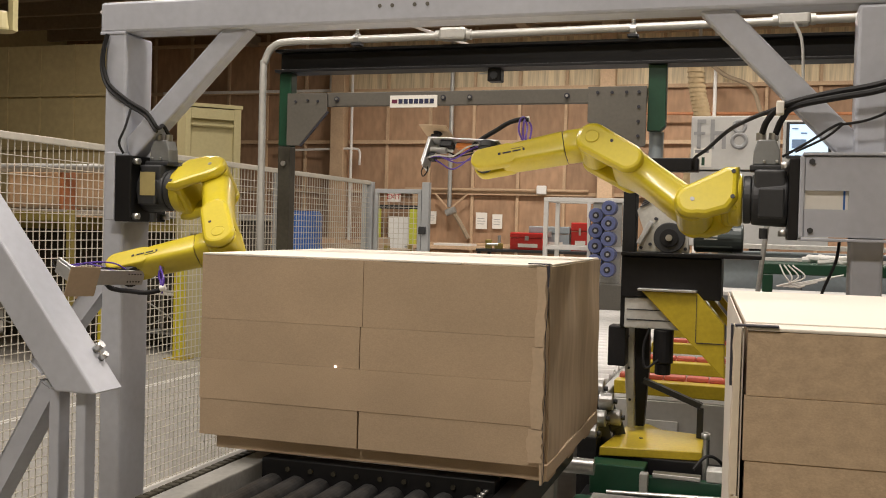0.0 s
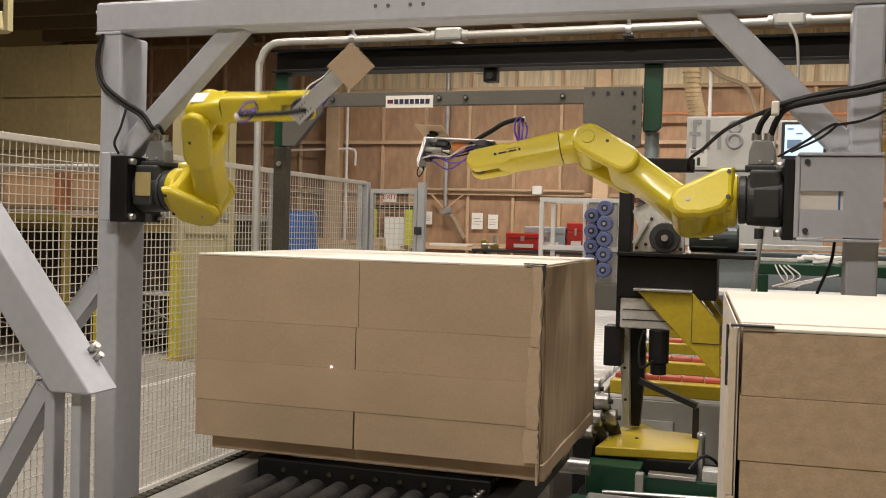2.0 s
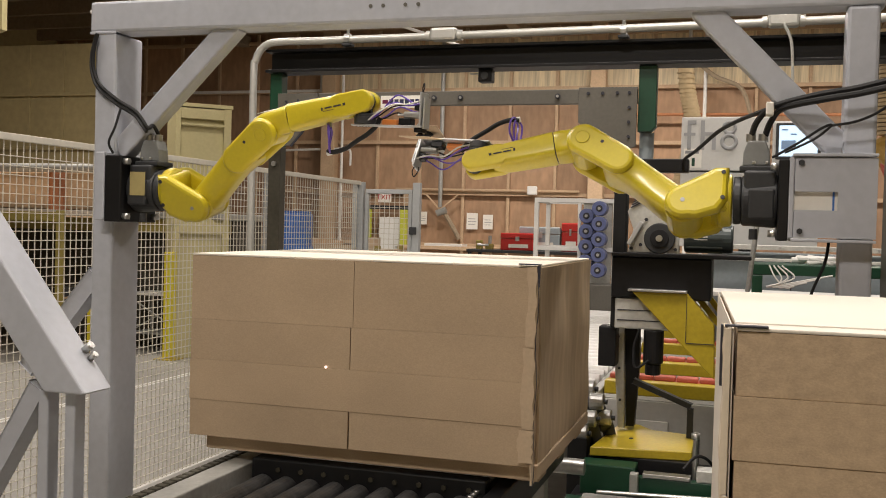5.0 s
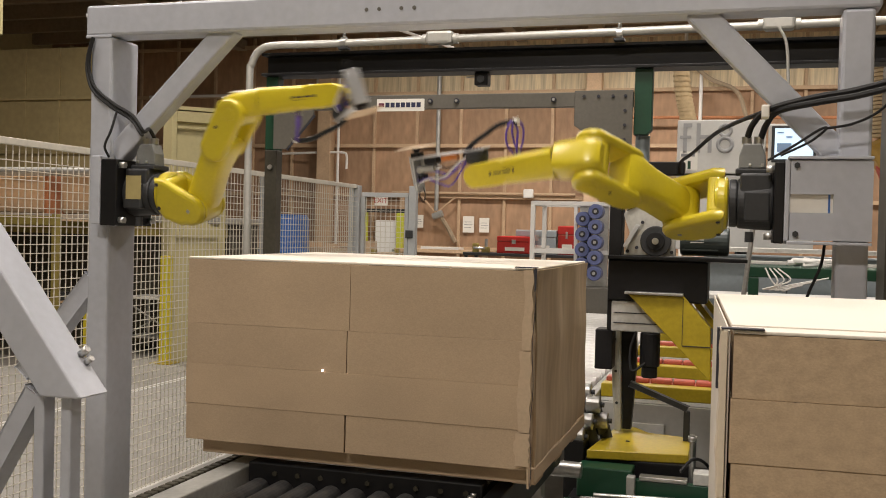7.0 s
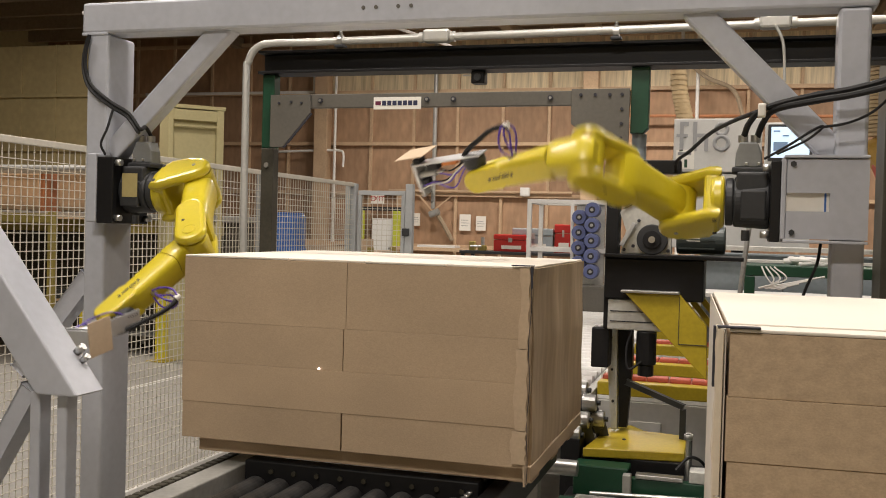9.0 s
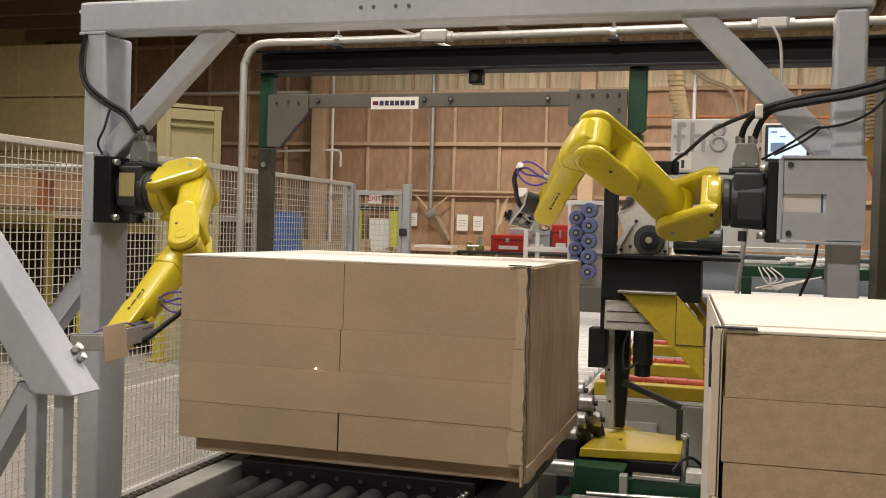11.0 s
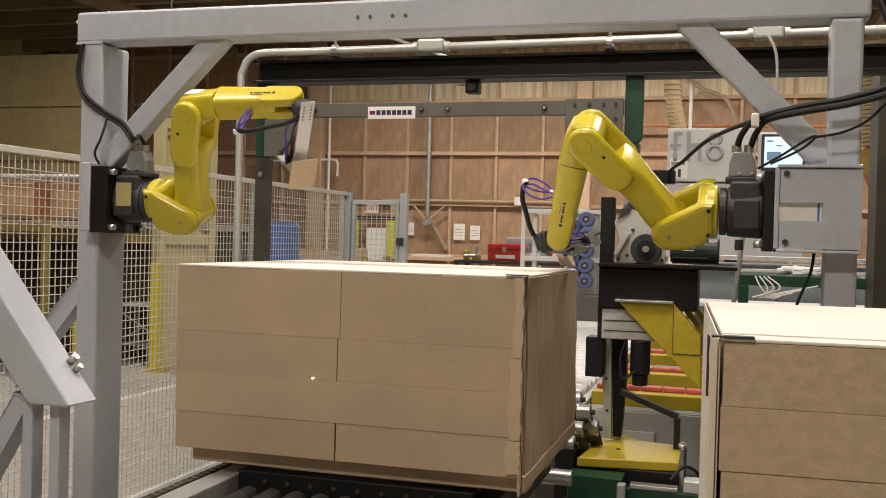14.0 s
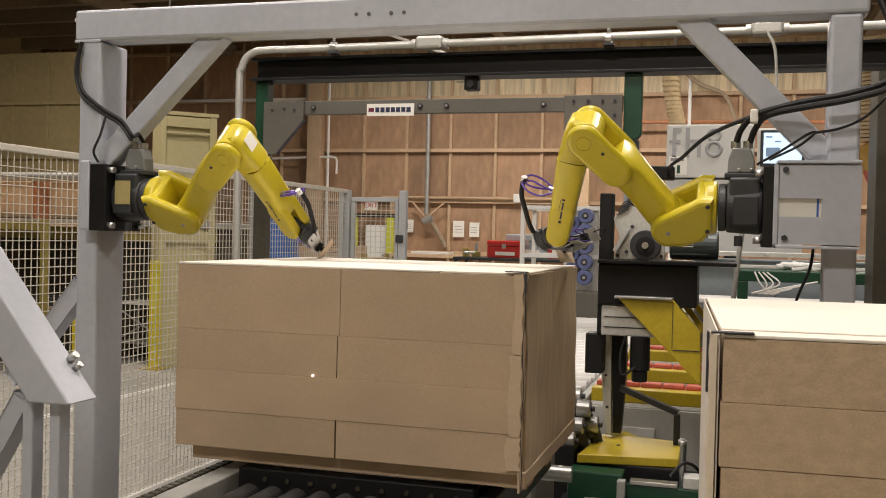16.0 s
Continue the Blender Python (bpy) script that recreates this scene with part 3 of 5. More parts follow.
def strapping_head():
    h = thing("strapping_unit", "black strapping unit with a drive wheel and a yellow chute", "strapping unit")
    y = 4.0
    part("column", box(-0.518, -0.468, y - 0.04, y + 0.05, 1.07, 1.63, 0.004), BLACK, h)
    part("cabinet", box(-0.516, -0.135, y - 0.06, y + 0.20, 1.19, 1.352, 0.006), BLACK, h)
    part("shelf", box(-0.516, 0.01, y - 0.08, y + 0.16, 1.353, 1.368, 0.003), BLACK, h)
    p = part("drive_plate", prism([(-0.46, 1.37), (-0.262, 1.37), (-0.262, 1.47), (-0.33, 1.545), (-0.42, 1.60), (-0.465, 1.53), (-0.44, 1.46)], y - 0.03, y - 0.012, "y", 0.003), ALUDULL, h, "dull aluminium drive plate")
    w = part("drive_wheel", rod((-0.336, y - 0.031, 1.427), (-0.336, y - 0.052, 1.427), 0.060, 32, bevel=0.004), CHARCOAL, p)
    part("rim", rod((-0.336, y - 0.0525, 1.427), (-0.336, y - 0.058, 1.427), 0.036, 28, bevel=0.002), RUBBER, w)
    part("hub", rod((-0.336, y - 0.0585, 1.427), (-0.336, y - 0.066, 1.427), 0.013, 16), STEEL, w)
    for x, z in ((-0.445, 1.385), (-0.275, 1.385), (-0.41, 1.40), (-0.39, 1.50), (-0.275, 1.455)):
        part("screw", rod((x, y - 0.031, z), (x, y - 0.037, z), 0.007, 8), INK, p)
    part("lever", bar((-0.455, y - 0.045, 1.40), (-0.405, y - 0.045, 1.49), 0.018, 0.018, 0.003, up=(0, 1, 0)), ALU, p)
    for k in range(5):
        part("cooling_slot", bar((-0.452 + k * 0.005, y - 0.036, 1.545 + k * 0.011), (-0.405 + k * 0.005, y - 0.036, 1.57 + k * 0.011), 0.005, 0.004, up=(0, 1, 0)), INK, p)
    m = part("motor", rod((-0.245, y + 0.02, 1.432), (-0.06, y + 0.02, 1.432), 0.056, 24, bevel=0.008), MOTOR, h, "dark grey-green electric motor")
    part("name_plate", box(-0.205, -0.155, y - 0.039, y - 0.035, 1.425, 1.452), PAPER, m)
    for k in range(10):
        a = k * math.tau / 10
        part("cooling_fin", bar((-0.235, y + 0.02 + 0.058 * math.cos(a), 1.432 + 0.058 * math.sin(a)), (-0.10, y + 0.02 + 0.058 * math.cos(a), 1.432 + 0.058 * math.sin(a)), 0.006, 0.004, up=(0, 1, 0)), MOTOR, m)
    c = part("chute", prism([(-0.43, 1.218), (-0.221, 1.218), (-0.118, 1.10), (-0.112, 0.895)], y - 0.094, y - 0.02, "y", 0.003), SAFETY, h, "yellow sheet-metal chute")
    part("seam", box(-0.2225, -0.2205, y - 0.097, y - 0.0945, 1.03, 1.21), INK, c)
    part("seam", box(-0.22, -0.116, y - 0.097, y - 0.0945, 1.027, 1.030), INK, c)
    part("edge_strip", box(-0.445, -0.222, y - 0.11, y - 0.03, 1.219, 1.229, 0.002), STEEL, c)
    part("guard_bar", bar((-0.205, y + 0.05, 1.22), (-0.06, y + 0.05, 1.04), 0.022, 0.022, 0.003, up=(0, 1, 0)), SAFETY, h)
    part("guard_bar", bar((-0.165, y + 0.10, 1.22), (-0.02, y + 0.10, 1.04), 0.022, 0.022, 0.003, up=(0, 1, 0)), SAFETY, h)
    part("gear_case", box(-0.50, -0.26, y - 0.05, y + 0.21, 1.068, 1.188, 0.005), ALUDULL, h)
    for z in (1.10, 1.14):
        part("groove", box(-0.49, -0.27, y - 0.053, y - 0.0505, z, z + 0.004), INK, h)
    part("leg", prism([(-0.524, 1.067), (-0.479, 1.067), (-0.466, 0.645), (-0.493, 0.645)], y + 0.10, y + 0.14, "y", 0.003), ALUDULL, h)
    for k in range(3):
        part("bolt", rod((-0.500 + 0.007 * k, y + 0.099, 1.02 - 0.13 * k), (-0.500 + 0.007 * k, y + 0.092, 1.02 - 0.13 * k), 0.006, 6), CHARCOAL, h)
    part("tapered_leg", prism([(-0.493, 1.067), (-0.420, 1.067), (-0.416, 0.90), (-0.432, 0.645), (-0.466, 0.645), (-0.475, 0.90)], y + 0.143, y + 0.20, "y", 0.004), BLACK, h)
    part("motor_block", box(-0.565, -0.495, y - 0.02, y + 0.08, 0.91, 1.07, 0.005), BLACK, h)
    v = part("small_motor", rod((-0.347, y - 0.03, 0.935), (-0.347, y - 0.03, 1.066), 0.039, 18, bevel=0.004), BLACK, h)
    part("motor_tail", rod((-0.347, y - 0.03, 0.89), (-0.347, y - 0.03, 0.934), 0.031, 18, bevel=0.004), BLACK, v)
    part("cable", hose([(-0.36, y - 0.07, 0.95), (-0.41, y - 0.08, 0.92), (-0.42, y - 0.06, 1.0), (-0.40, y - 0.05, 1.07)], 0.005), RUBBER, h)
    part("strap_spout", rod((-0.385, y + 0.10, 1.37), (-0.365, y + 0.10, 1.66), 0.028, 14), BLACK, h)
    part("mast", box(-0.42, -0.38, y + 0.05, y + 0.09, 1.37, 1.69, 0.003), BLACK, h)
    part("cross_arm", box(-0.44, -0.24, y + 0.05, y + 0.12, 1.691, 1.745, 0.004), BLACK, h)
    return h


ALUDULL = material("dull_aluminium", (0.56, 0.56, 0.53), 0.42, 0.35, 0.15, 6, 70, 0.1)
MOTOR = material("motor_grey_green", (0.05, 0.065, 0.065), 0.4, 0.1, 0.12, 6, 60, 0.1)
strapping_head()


def strap_feeder():
    f = thing("strap_feeder", "green machine base with a yellow cover and chrome clamps", "machine base")
    part("frame", box(-0.60, 0.35, 3.62, 4.30, 0.40, 0.48, 0.005), BLACK, f)
    part("green_block", box(-0.57, -0.37, 3.64, 3.75, 0.4805, 0.592, 0.005), GREEN, f)
    part("green_rail", box(-0.368, 0.30, 3.66, 3.70, 0.4805, 0.556, 0.004), GREEN, f)
    part("slide_bar", box(-0.345, -0.175, 3.655, 3.705, 0.5565, 0.572, 0.002), STEEL, f, "bright steel slide bar")
    part("slide_block", box(-0.155, -0.095, 3.66, 3.74, 0.5565, 0.60, 0.004), ALUDULL, f)
    part("end_plate", box(-0.06, -0.03, 3.62, 4.20, 0.4805, 0.66, 0.004), GREEN, f)
    part("clevis", box(-0.385, -0.355, 3.60, 3.64, 0.44, 0.58, 0.004), STEELGREY, f)
    part("hydraulic_rod", rod((-0.50, 3.60, 0.50), (-0.10, 3.60, 0.515), 0.010, 12), STEEL, f)
    part("air_line", hose([(-0.20, 3.66, 0.60), (-0.16, 3.70, 0.64), (-0.12, 3.76, 0.62), (-0.08, 3.80, 0.56)], 0.006), RUBBER, f)
    part("green_sill", box(-0.30, 0.35, 3.575, 3.598, 0.41, 0.50, 0.004), GREEN, f)
    part("frame_rail", box(-0.60, 0.35, 3.46, 3.54, 0.42, 0.50, 0.004), GREEN, f)
    part("steel_rail", box(-0.30, -0.02, 3.47, 3.53, 0.5005, 0.512, 0.002), STEEL, f)
    part("steel_rail", box(-0.52, -0.10, 3.42, 3.459, 0.47, 0.482, 0.002), STEEL, f)
    c = part("cover", prism([(-0.55, 3.74), (-0.18, 3.80), (-0.185, 4.13), (-0.36, 4.17), (-0.42, 4.26), (-0.50, 4.26)], 0.600, 0.634, "z", 0.004), SAFETY, f, "yellow sheet cover")
    part("screw", rod((-0.42, 3.95, 0.6345), (-0.42, 3.95, 0.638), 0.008, 8), INK, c)
    part("cover_bed", box(-0.56, -0.17, 3.77, 4.25, 0.4805, 0.5995, 0.003), BLACK, f)
    part("stud", rod((-0.165, 3.75, 0.48), (-0.165, 3.75, 0.72), 0.010, 10), STEEL, f)
    part("nut", rod((-0.165, 3.75, 0.695), (-0.165, 3.75, 0.715), 0.018, 6), STEEL, f)
    part("arm", bar((-0.43, 4.08, 0.845), (-0.20, 4.06, 0.762), 0.03, 0.022, 0.003), CHARCOAL, f)
    part("arm_post", box(-0.215, -0.19, 4.05, 4.075, 0.634, 0.755, 0.003), CHARCOAL, f)
    for k, (x, y, z) in enumerate(((-0.60, 3.95, 0.82), (-0.555, 3.90, 0.78), (-0.575, 3.85, 0.72), (-0.53, 3.95, 0.71), (-0.60, 3.80, 0.67))):
        part("clamp_roller", rod((x - 0.025, y, z), (x + 0.03, y, z), 0.033, 16, bevel=0.004), STEEL, f)
        part("clamp_arm", bar((x, y + 0.03, z), (x + 0.03, y + 0.06, z - 0.12), 0.02, 0.04, 0.003), CHARCOAL, f)
        part("clamp_cap", rod((x - 0.030, y, z), (x - 0.0255, y, z), 0.018, 12), INK, f)
        part("pin", rod((x + 0.0305, y, z), (x + 0.045, y, z), 0.010, 8), CHARCOAL, f)
    part("clamp_plate", box(-0.64, -0.565, 3.76, 4.02, 0.40, 0.66, 0.004), BLACK, f)
    part("drive_shaft", rod((-0.75, 3.42, 0.63), (-0.52, 3.42, 0.63), 0.028, 16), STEEL, f)
    part("base", box(-0.58, 0.33, 3.50, 4.25, 0, 0.399, 0.005), BLACK, f)
    part("corner_guard", prism([(-0.14, 0.40), (0.02, 0.40), (0.02, 0.60)], 3.22, 3.24, "y", 0.002), SAFETY, f)
    return f


strap_feeder()
tray = thing("tool_tray", "grey steel tray with a red-handled screwdriver", "tray", pose(-0.5, 2.85, 0))
part("tray_sheet", box(0.02, 0.36, -0.12, 0.30, 0.60, 0.615, 0.003), STEELGREY, tray)
part("tray_lip", box(0.02, 0.36, -0.13, -0.122, 0.60, 0.64, 0.002), STEELGREY, tray)
for x in (0.05, 0.32):
    part("tray_leg", box(x - 0.015, x + 0.015, 0.08, 0.11, 0, 0.599, 0.002), STEELGREY, tray)
tool = thing("screwdriver", "long screwdriver with a red handle", "tool", pose(-0.42, 3.02, 0.628, 0, 0, -6))
part("shaft", rod((0, 0, 0), (0.13, 0, 0), 0.005, 8), STEEL, tool)
part("handle", rod((0.13, 0, 0), (0.25, 0, 0), 0.013, 12, bevel=0.004), RED, tool)


# ---- conduit on the beam ----
def conduit():
    c = thing("conduit", "grey metal conduit with junction boxes along the beam", "conduit")
    y = 4.12
    part("pipe", hose([(-2.20, y, 0), (-2.20, y, 1.2), (-2.205, y, 2.08), (-2.195, y, 2.19), (-2.15, y, 2.255), (-2.05, y, 2.272), (-1.7, y, 2.272), (0.6, y, 2.292)], 0.017, 8, 12), PIPEGREY, c)
    for x, z in ((-1.29, 2.276), (0.10, 2.290)):
        b = part("junction_box", box(x - 0.06, x + 0.06, y - 0.03, y + 0.03, z - 0.024, z + 0.032, 0.012), PIPEGREY, c)
        part("collar", rod((x - 0.08, y, z), (x - 0.061, y, z), 0.023, 14), PIPEGREY, b)
        part("collar", rod((x + 0.061, y, z), (x + 0.08, y, z), 0.023, 14), PIPEGREY, b)
    for x in (-1.74, -0.52):
        k = part("clamp", box(x - 0.022, x + 0.022, y - 0.02, y + 0.025, 2.243, 2.254, 0.002), CHARCOAL, c)
        part("clamp_bow", rod((x - 0.012, y, 2.274), (x + 0.012, y, 2.274), 0.024, 16), STEEL, k)
        part("clamp_screw", rod((x, y, 2.298), (x, y, 2.325), 0.008, 8), STEEL, k)
    part("drop_cable", hose([(0.10, y - 0.03, 2.275), (0.13, y - 0.04, 2.20), (0.14, y - 0.04, 2.05)], 0.006), PIPEGREY, c)
    return c


PIPEGREY = material("galvanised_conduit", (0.56, 0.56, 0.53), 0.38, 0.4, 0.08, 6, 60, 0.05)
conduit()
post_box = thing("switch_post", "grey aluminium post with a small switch box", "switch post", pose(-2.16, 4.3, 0))
part("post", box(-0.012, 0.03, -0.03, 0.012, 0, 1.62, 0.004), ALUDULL, post_box)
part("switch", box(-0.02, 0.035, -0.055, -0.031, 1.42, 1.60, 0.006), WHITE, post_box)
part("band", box(-0.022, 0.037, -0.057, -0.0545, 1.40, 1.42), INK, post_box)


# ---- the fence ----
def fence():
    f = thing("mesh_fence", "galvanised wire mesh safety fence with grey posts", "fence")
    x, top, y0, y1, pitch = -3.0, 1.765, 1.6, 7.42, 0.040
    verts, faces = [], []

    def stick(a, b, c, d, e, g):
        n = len(verts)
        verts.extend([(a, c, e), (b, c, e), (b, d, e), (a, d, e), (a, c, g), (b, c, g), (b, d, g), (a, d, g)])
        faces.extend([tuple(n + i for i in q) for q in ((0, 3, 2, 1), (4, 5, 6, 7), (0, 1, 5, 4), (1, 2, 6, 5), (2, 3, 7, 6), (3, 0, 4, 7))])

    r = 0.0019
    for k in range(int((y1 - y0) / pitch)):
        y = y0 + k * pitch
        stick(x - r, x + r, y - r, y + r, 0.05, top)
    for k in range(int((top - 0.05) / pitch)):
        z = 0.06 + k * pitch
        stick(x + r, x + 3 * r, y0, y1, z - r, z + r)
    me = bpy.data.meshes.new("wire_mesh")
    me.from_pydata(verts, [], faces)
    me.materials.append(WIRE)
    ob = new("wire_mesh", me)
    ob.parent = f
    tagged(ob, kind="stuff")
    part("top_rail", box(x - 0.012, x + 0.014, y0, y1, top, top + 0.03, 0.003), WIRE, f)
    part("bottom_rail", box(x - 0.012, x + 0.014, y0, y1, 0.02, 0.05, 0.003), WHITE, f)
    for y in (1.6, 5.9, 7.42):
        part("post", box(x - 0.055, x - 0.013, y - 0.022, y + 0.022, 0, top + 0.035, 0.004), POSTGREY, f)
    # gate across the end
    g0, g1 = -2.96, -2.56
    verts, faces = [], []
    yg = 7.45
    for k in range(int((g1 - g0 - 0.04) / 0.042)):
        stick(g0 + 0.04 + k * 0.042 - r, g0 + 0.04 + k * 0.042 + r, yg - r, yg + r, 0.1, 1.70)
    for k in range(38):
        stick(g0 + 0.03, g1 - 0.02, yg + r, yg + 3 * r, 0.12 + k * 0.042 - r, 0.12 + k * 0.042 + r)
    me = bpy.data.meshes.new("gate_mesh")
    me.from_pydata(verts, [], faces)
    me.materials.append(WIRE)
    g = thing("fence_gate", "grey framed wire mesh gate", "gate")
    ob = new("gate_mesh", me)
    ob.parent = g
    part("gate_frame", box(g0 + 0.005, g1, yg - 0.015, yg + 0.015, 1.70, 1.735, 0.003), POSTGREY, g)
    part("gate_frame", box(g0 + 0.005, g1, yg - 0.015, yg + 0.015, 0.06, 0.095, 0.003), POSTGREY, g)
    part("gate_frame", box(g0, g0 + 0.03, yg - 0.014, yg + 0.014, 0.0955, 1.6995, 0.003), POSTGREY, g)
    part("gate_frame", box(g1 - 0.03, g1, yg - 0.014, yg + 0.014, 0.0955, 1.6995, 0.003), POSTGREY, g)
    part("gate_post", box(g1 + 0.008, g1 + 0.068, yg - 0.03, yg + 0.03, 0, 1.79, 0.005), POSTGREY, g)
    part("gate_post", box(g0 - 0.075, g0 - 0.012, yg - 0.03, yg + 0.03, 0, 1.79, 0.005), POSTGREY, g)
    part("latch", box(g1 - 0.01, g1 + 0.05, yg - 0.045, yg - 0.031, 1.38, 1.44, 0.004), CHARCOAL, g)
    return f


POSTGREY = material("grey_post_paint", (0.44, 0.46, 0.47), 0.45, 0.1, 0.08, 4, 50, 0.06)
fence()
INKGREY = material("grey_ink", (0.25, 0.25, 0.26), 0.7, 0, 0.1, 6, 60, 0.02)


# ---- behind the fence ----
def cream_cabinet():
    c = thing("cream_cabinet", "tall cream-painted panelled machine cabinet", "cabinet", pose(-5.70, 9.0, 0, 0, 0, 44))
    part("body", box(0.0, 0.56, 0.03, 0.42, 0, 2.60, 0.006), CREAM, c)
    for x0, x1, z0, z1 in ((-0.005, 0.05, 0, 2.62), (0.50, 0.575, 0, 2.62), (0.0505, 0.4995, 2.50, 2.61), (0.0505, 0.4995, 1.30, 1.42)):
        part("frame_strip", box(x0, x1, -0.03, 0.029, z0, z1, 0.004), CREAM, c)
    part("ledge", box(0.0505, 0.4995, -0.04, 0.0, 2.43, 2.455, 0.004), CREAM, c)
    part("cap", box(-0.02, 0.59, -0.04, 0.44, 2.621, 2.66, 0.005), CREAM, c)
    return c


cream_cabinet()


def work_rack(m, label, w, levels, seed):
    """A yellow-green rack with boards, tins and offcuts on it."""
    r = thing("work_rack", label, "rack", m)
    rnd = random.Random(seed)
    for x in (0, w / 2, w):
        for y in (0, 0.8):
            part("upright", box(x - 0.03, x + 0.03, y - 0.03, y + 0.03, 0, levels[-1] + 0.05, 0.004), OLIVE, r)
    for z in levels:
        part("shelf_beam", box(-0.03, w + 0.03, -0.036, -0.031, z - 0.06, z + 0.03, 0.002), OLIVE, r)
        part("shelf_deck", box(-0.02, w + 0.02, -0.03, 0.83, z - 0.02, z, 0.003), STUD, r)
    part("brace", bar((0.05, -0.04, 0.2), (w / 2, -0.04, levels[0] - 0.1), 0.03, 0.01, 0.002), STEELGREY, r)
    part("brace", bar((w - 0.05, -0.04, 0.2), (w / 2, -0.04, levels[0] - 0.1), 0.03, 0.01, 0.002), STEELGREY, r)
    return r


def heap(m, label, n, w, d, seed, mats):
    """Loose offcuts, tins and parts lying on a shelf."""
    h = thing("offcut_pile", label, "offcuts", m, group="offcuts on the racks")
    rnd = random.Random(seed)
    for k in range(n):
        x, s, t = rnd.uniform(0, w), rnd.uniform(0.06, 0.32), rnd.uniform(0.03, 0.16)
        bm = box(-s / 2, s / 2, -0.10, rnd.uniform(0.05, d), 0, t, 0.005)
        ob = part("offcut" if k % 3 else "tin", bm, rnd.choice(mats), h)
        ob.matrix_local = pose(x, 0.15 + rnd.uniform(0, 0.2), 0.001 + 0.11 * (k % 2) * (k % 3 == 1), 0, 0, rnd.uniform(-12, 12))
    return h


GUARD = material("guard_yellow", (0.66, 0.55, 0.03), 0.45, 0, 0.10, 5, 50, 0.08)
LIME = material("lime_edge_tape", (0.62, 0.66, 0.14), 0.5, 0, 0.06, 5, 50, 0.05)
OLIVE = material("olive_yellow_paint", (0.30, 0.24, 0.06), 0.55, 0, 0.2, 4, 40, 0.1)
ORANGE = material("rust_orange_paint", (0.42, 0.17, 0.07), 0.55, 0, 0.2, 5, 50, 0.1)
work_rack(pose(-10.0, 8.5, 0), "olive-yellow steel rack with timber decks", 3.3, [0.62, 1.46], 2)
heap(pose(-9.9, 8.5, 1.461), "timber offcuts and tins on a rack", 5, 1.4, 0.4, 3, [STUD, PLY, CARD, CHARCOAL])
heap(pose(-9.9, 8.5, 0.621), "dark machine parts and offcuts on a rack", 18, 3.1, 0.4, 4, [BLACK, CHARCOAL, RUBBER, DARKSTEEL, BLACK, ORANGE, WHITE])
work_rack(pose(-6.6, 11.0, 0), "olive-yellow steel rack by the walkway", 2.4, [0.55, 1.15], 5)
heap(pose(-6.5, 11.0, 0.551), "timber offcuts on a rack", 10, 2.2, 0.4, 6, [STUD, PLY, CARD, BLACK])
heap(pose(-6.5, 11.0, 1.151), "boxes and offcuts on a rack", 9, 2.2, 0.4, 7, [STUD, CARD, WHITE, CHARCOAL])
work_rack(pose(-12.5, 12.0, 0), "olive-yellow steel rack with boards", 4.0, [0.7, 1.5], 8)
heap(pose(-12.4, 12.0, 1.501), "stacked boards and tins on a rack", 16, 3.7, 0.4, 9, [STUD, PLY, CARD, RED, WHITE])


def machine_block():
    m = thing("planer_machine", "long olive woodworking machine with a rust-orange guard", "machine", pose(-8.6, 9.4, 0))
    part("bed", box(0, 3.2, 0.3, 1.0, 0, 1.45, 0.03), DARKSTEEL, m)
    part("drip_rail", box(0, 3.2, -0.02, 0.28, 1.30, 1.45, 0.01), OLIVE, m)
    part("guard_pole", box(1.98, 2.03, -0.08, -0.03, 0, 2.15, 0.004), STEELGREY, m)
    part("table", box(-0.1, 3.3, -0.1, 1.1, 1.451, 1.52, 0.01), STEELGREY, m)
    for k in range(2):
        x = 0.25 + 0.95 * k
        part("guard", box(x, x + 0.75, 0.05, 0.6, 1.521, 1.98, 0.05), STUD, m)
        part("guard_frame", box(x + 0.7505, x + 0.80, 0.02, 0.62, 1.521, 2.02, 0.01), ORANGE, m)
    part("roll", rod((0.2, 0.0, 1.99), (1.9, 0.0, 1.99), 0.05, 16), STEELGREY, m)
    return m


machine_block()
for x, y, h in ((-5.70, 8.96, 1.11), (-6.35, 8.6, 0.80), (-5.3, 12.0, 1.0), (-4.75, 12.1, 1.0)):
    b = thing("guard_post", "yellow steel guard post on the floor", "bollard", pose(x, y, 0), group="guard posts")
    part("tube", box(-0.048, 0.048, -0.048, 0.048, 0.0125, h, 0.008), GUARD, b)
    part("reflective_edge", box(0.020, 0.036, -0.052, -0.0485, 0.05, h - 0.02, 0.001), LIME, b)
    part("foot_plate", box(-0.11, 0.11, -0.11, 0.11, 0, 0.012, 0.002), SAFETY, b)


def trolley(m):
    t = thing("parts_trolley", "pale tube-frame trolley with crossed braces", "trolley", m)
    for x in (0, 0.7):
        for y in (0, 0.4):
            part("upright", rod((x, y, 0.06), (x, y, 0.62), 0.016, 10), STEELGREY, t)
            part("castor", rod((x - 0.012, y, 0.032), (x + 0.012, y, 0.032), 0.032, 14), RUBBER, t)
    part("deck", box(-0.02, 0.72, -0.02, 0.42, 0.621, 0.645, 0.003), WHITE, t)
    part("deck", box(-0.02, 0.72, -0.02, 0.42, 0.20, 0.215, 0.003), STEELGREY, t)
    part("cross_brace", bar((0, -0.02, 0.22), (0.7, -0.02, 0.60), 0.02, 0.012), STEELGREY, t)
    part("cross_brace", bar((0.7, -0.035, 0.22), (0, -0.035, 0.60), 0.02, 0.012), STEELGREY, t)
    return t


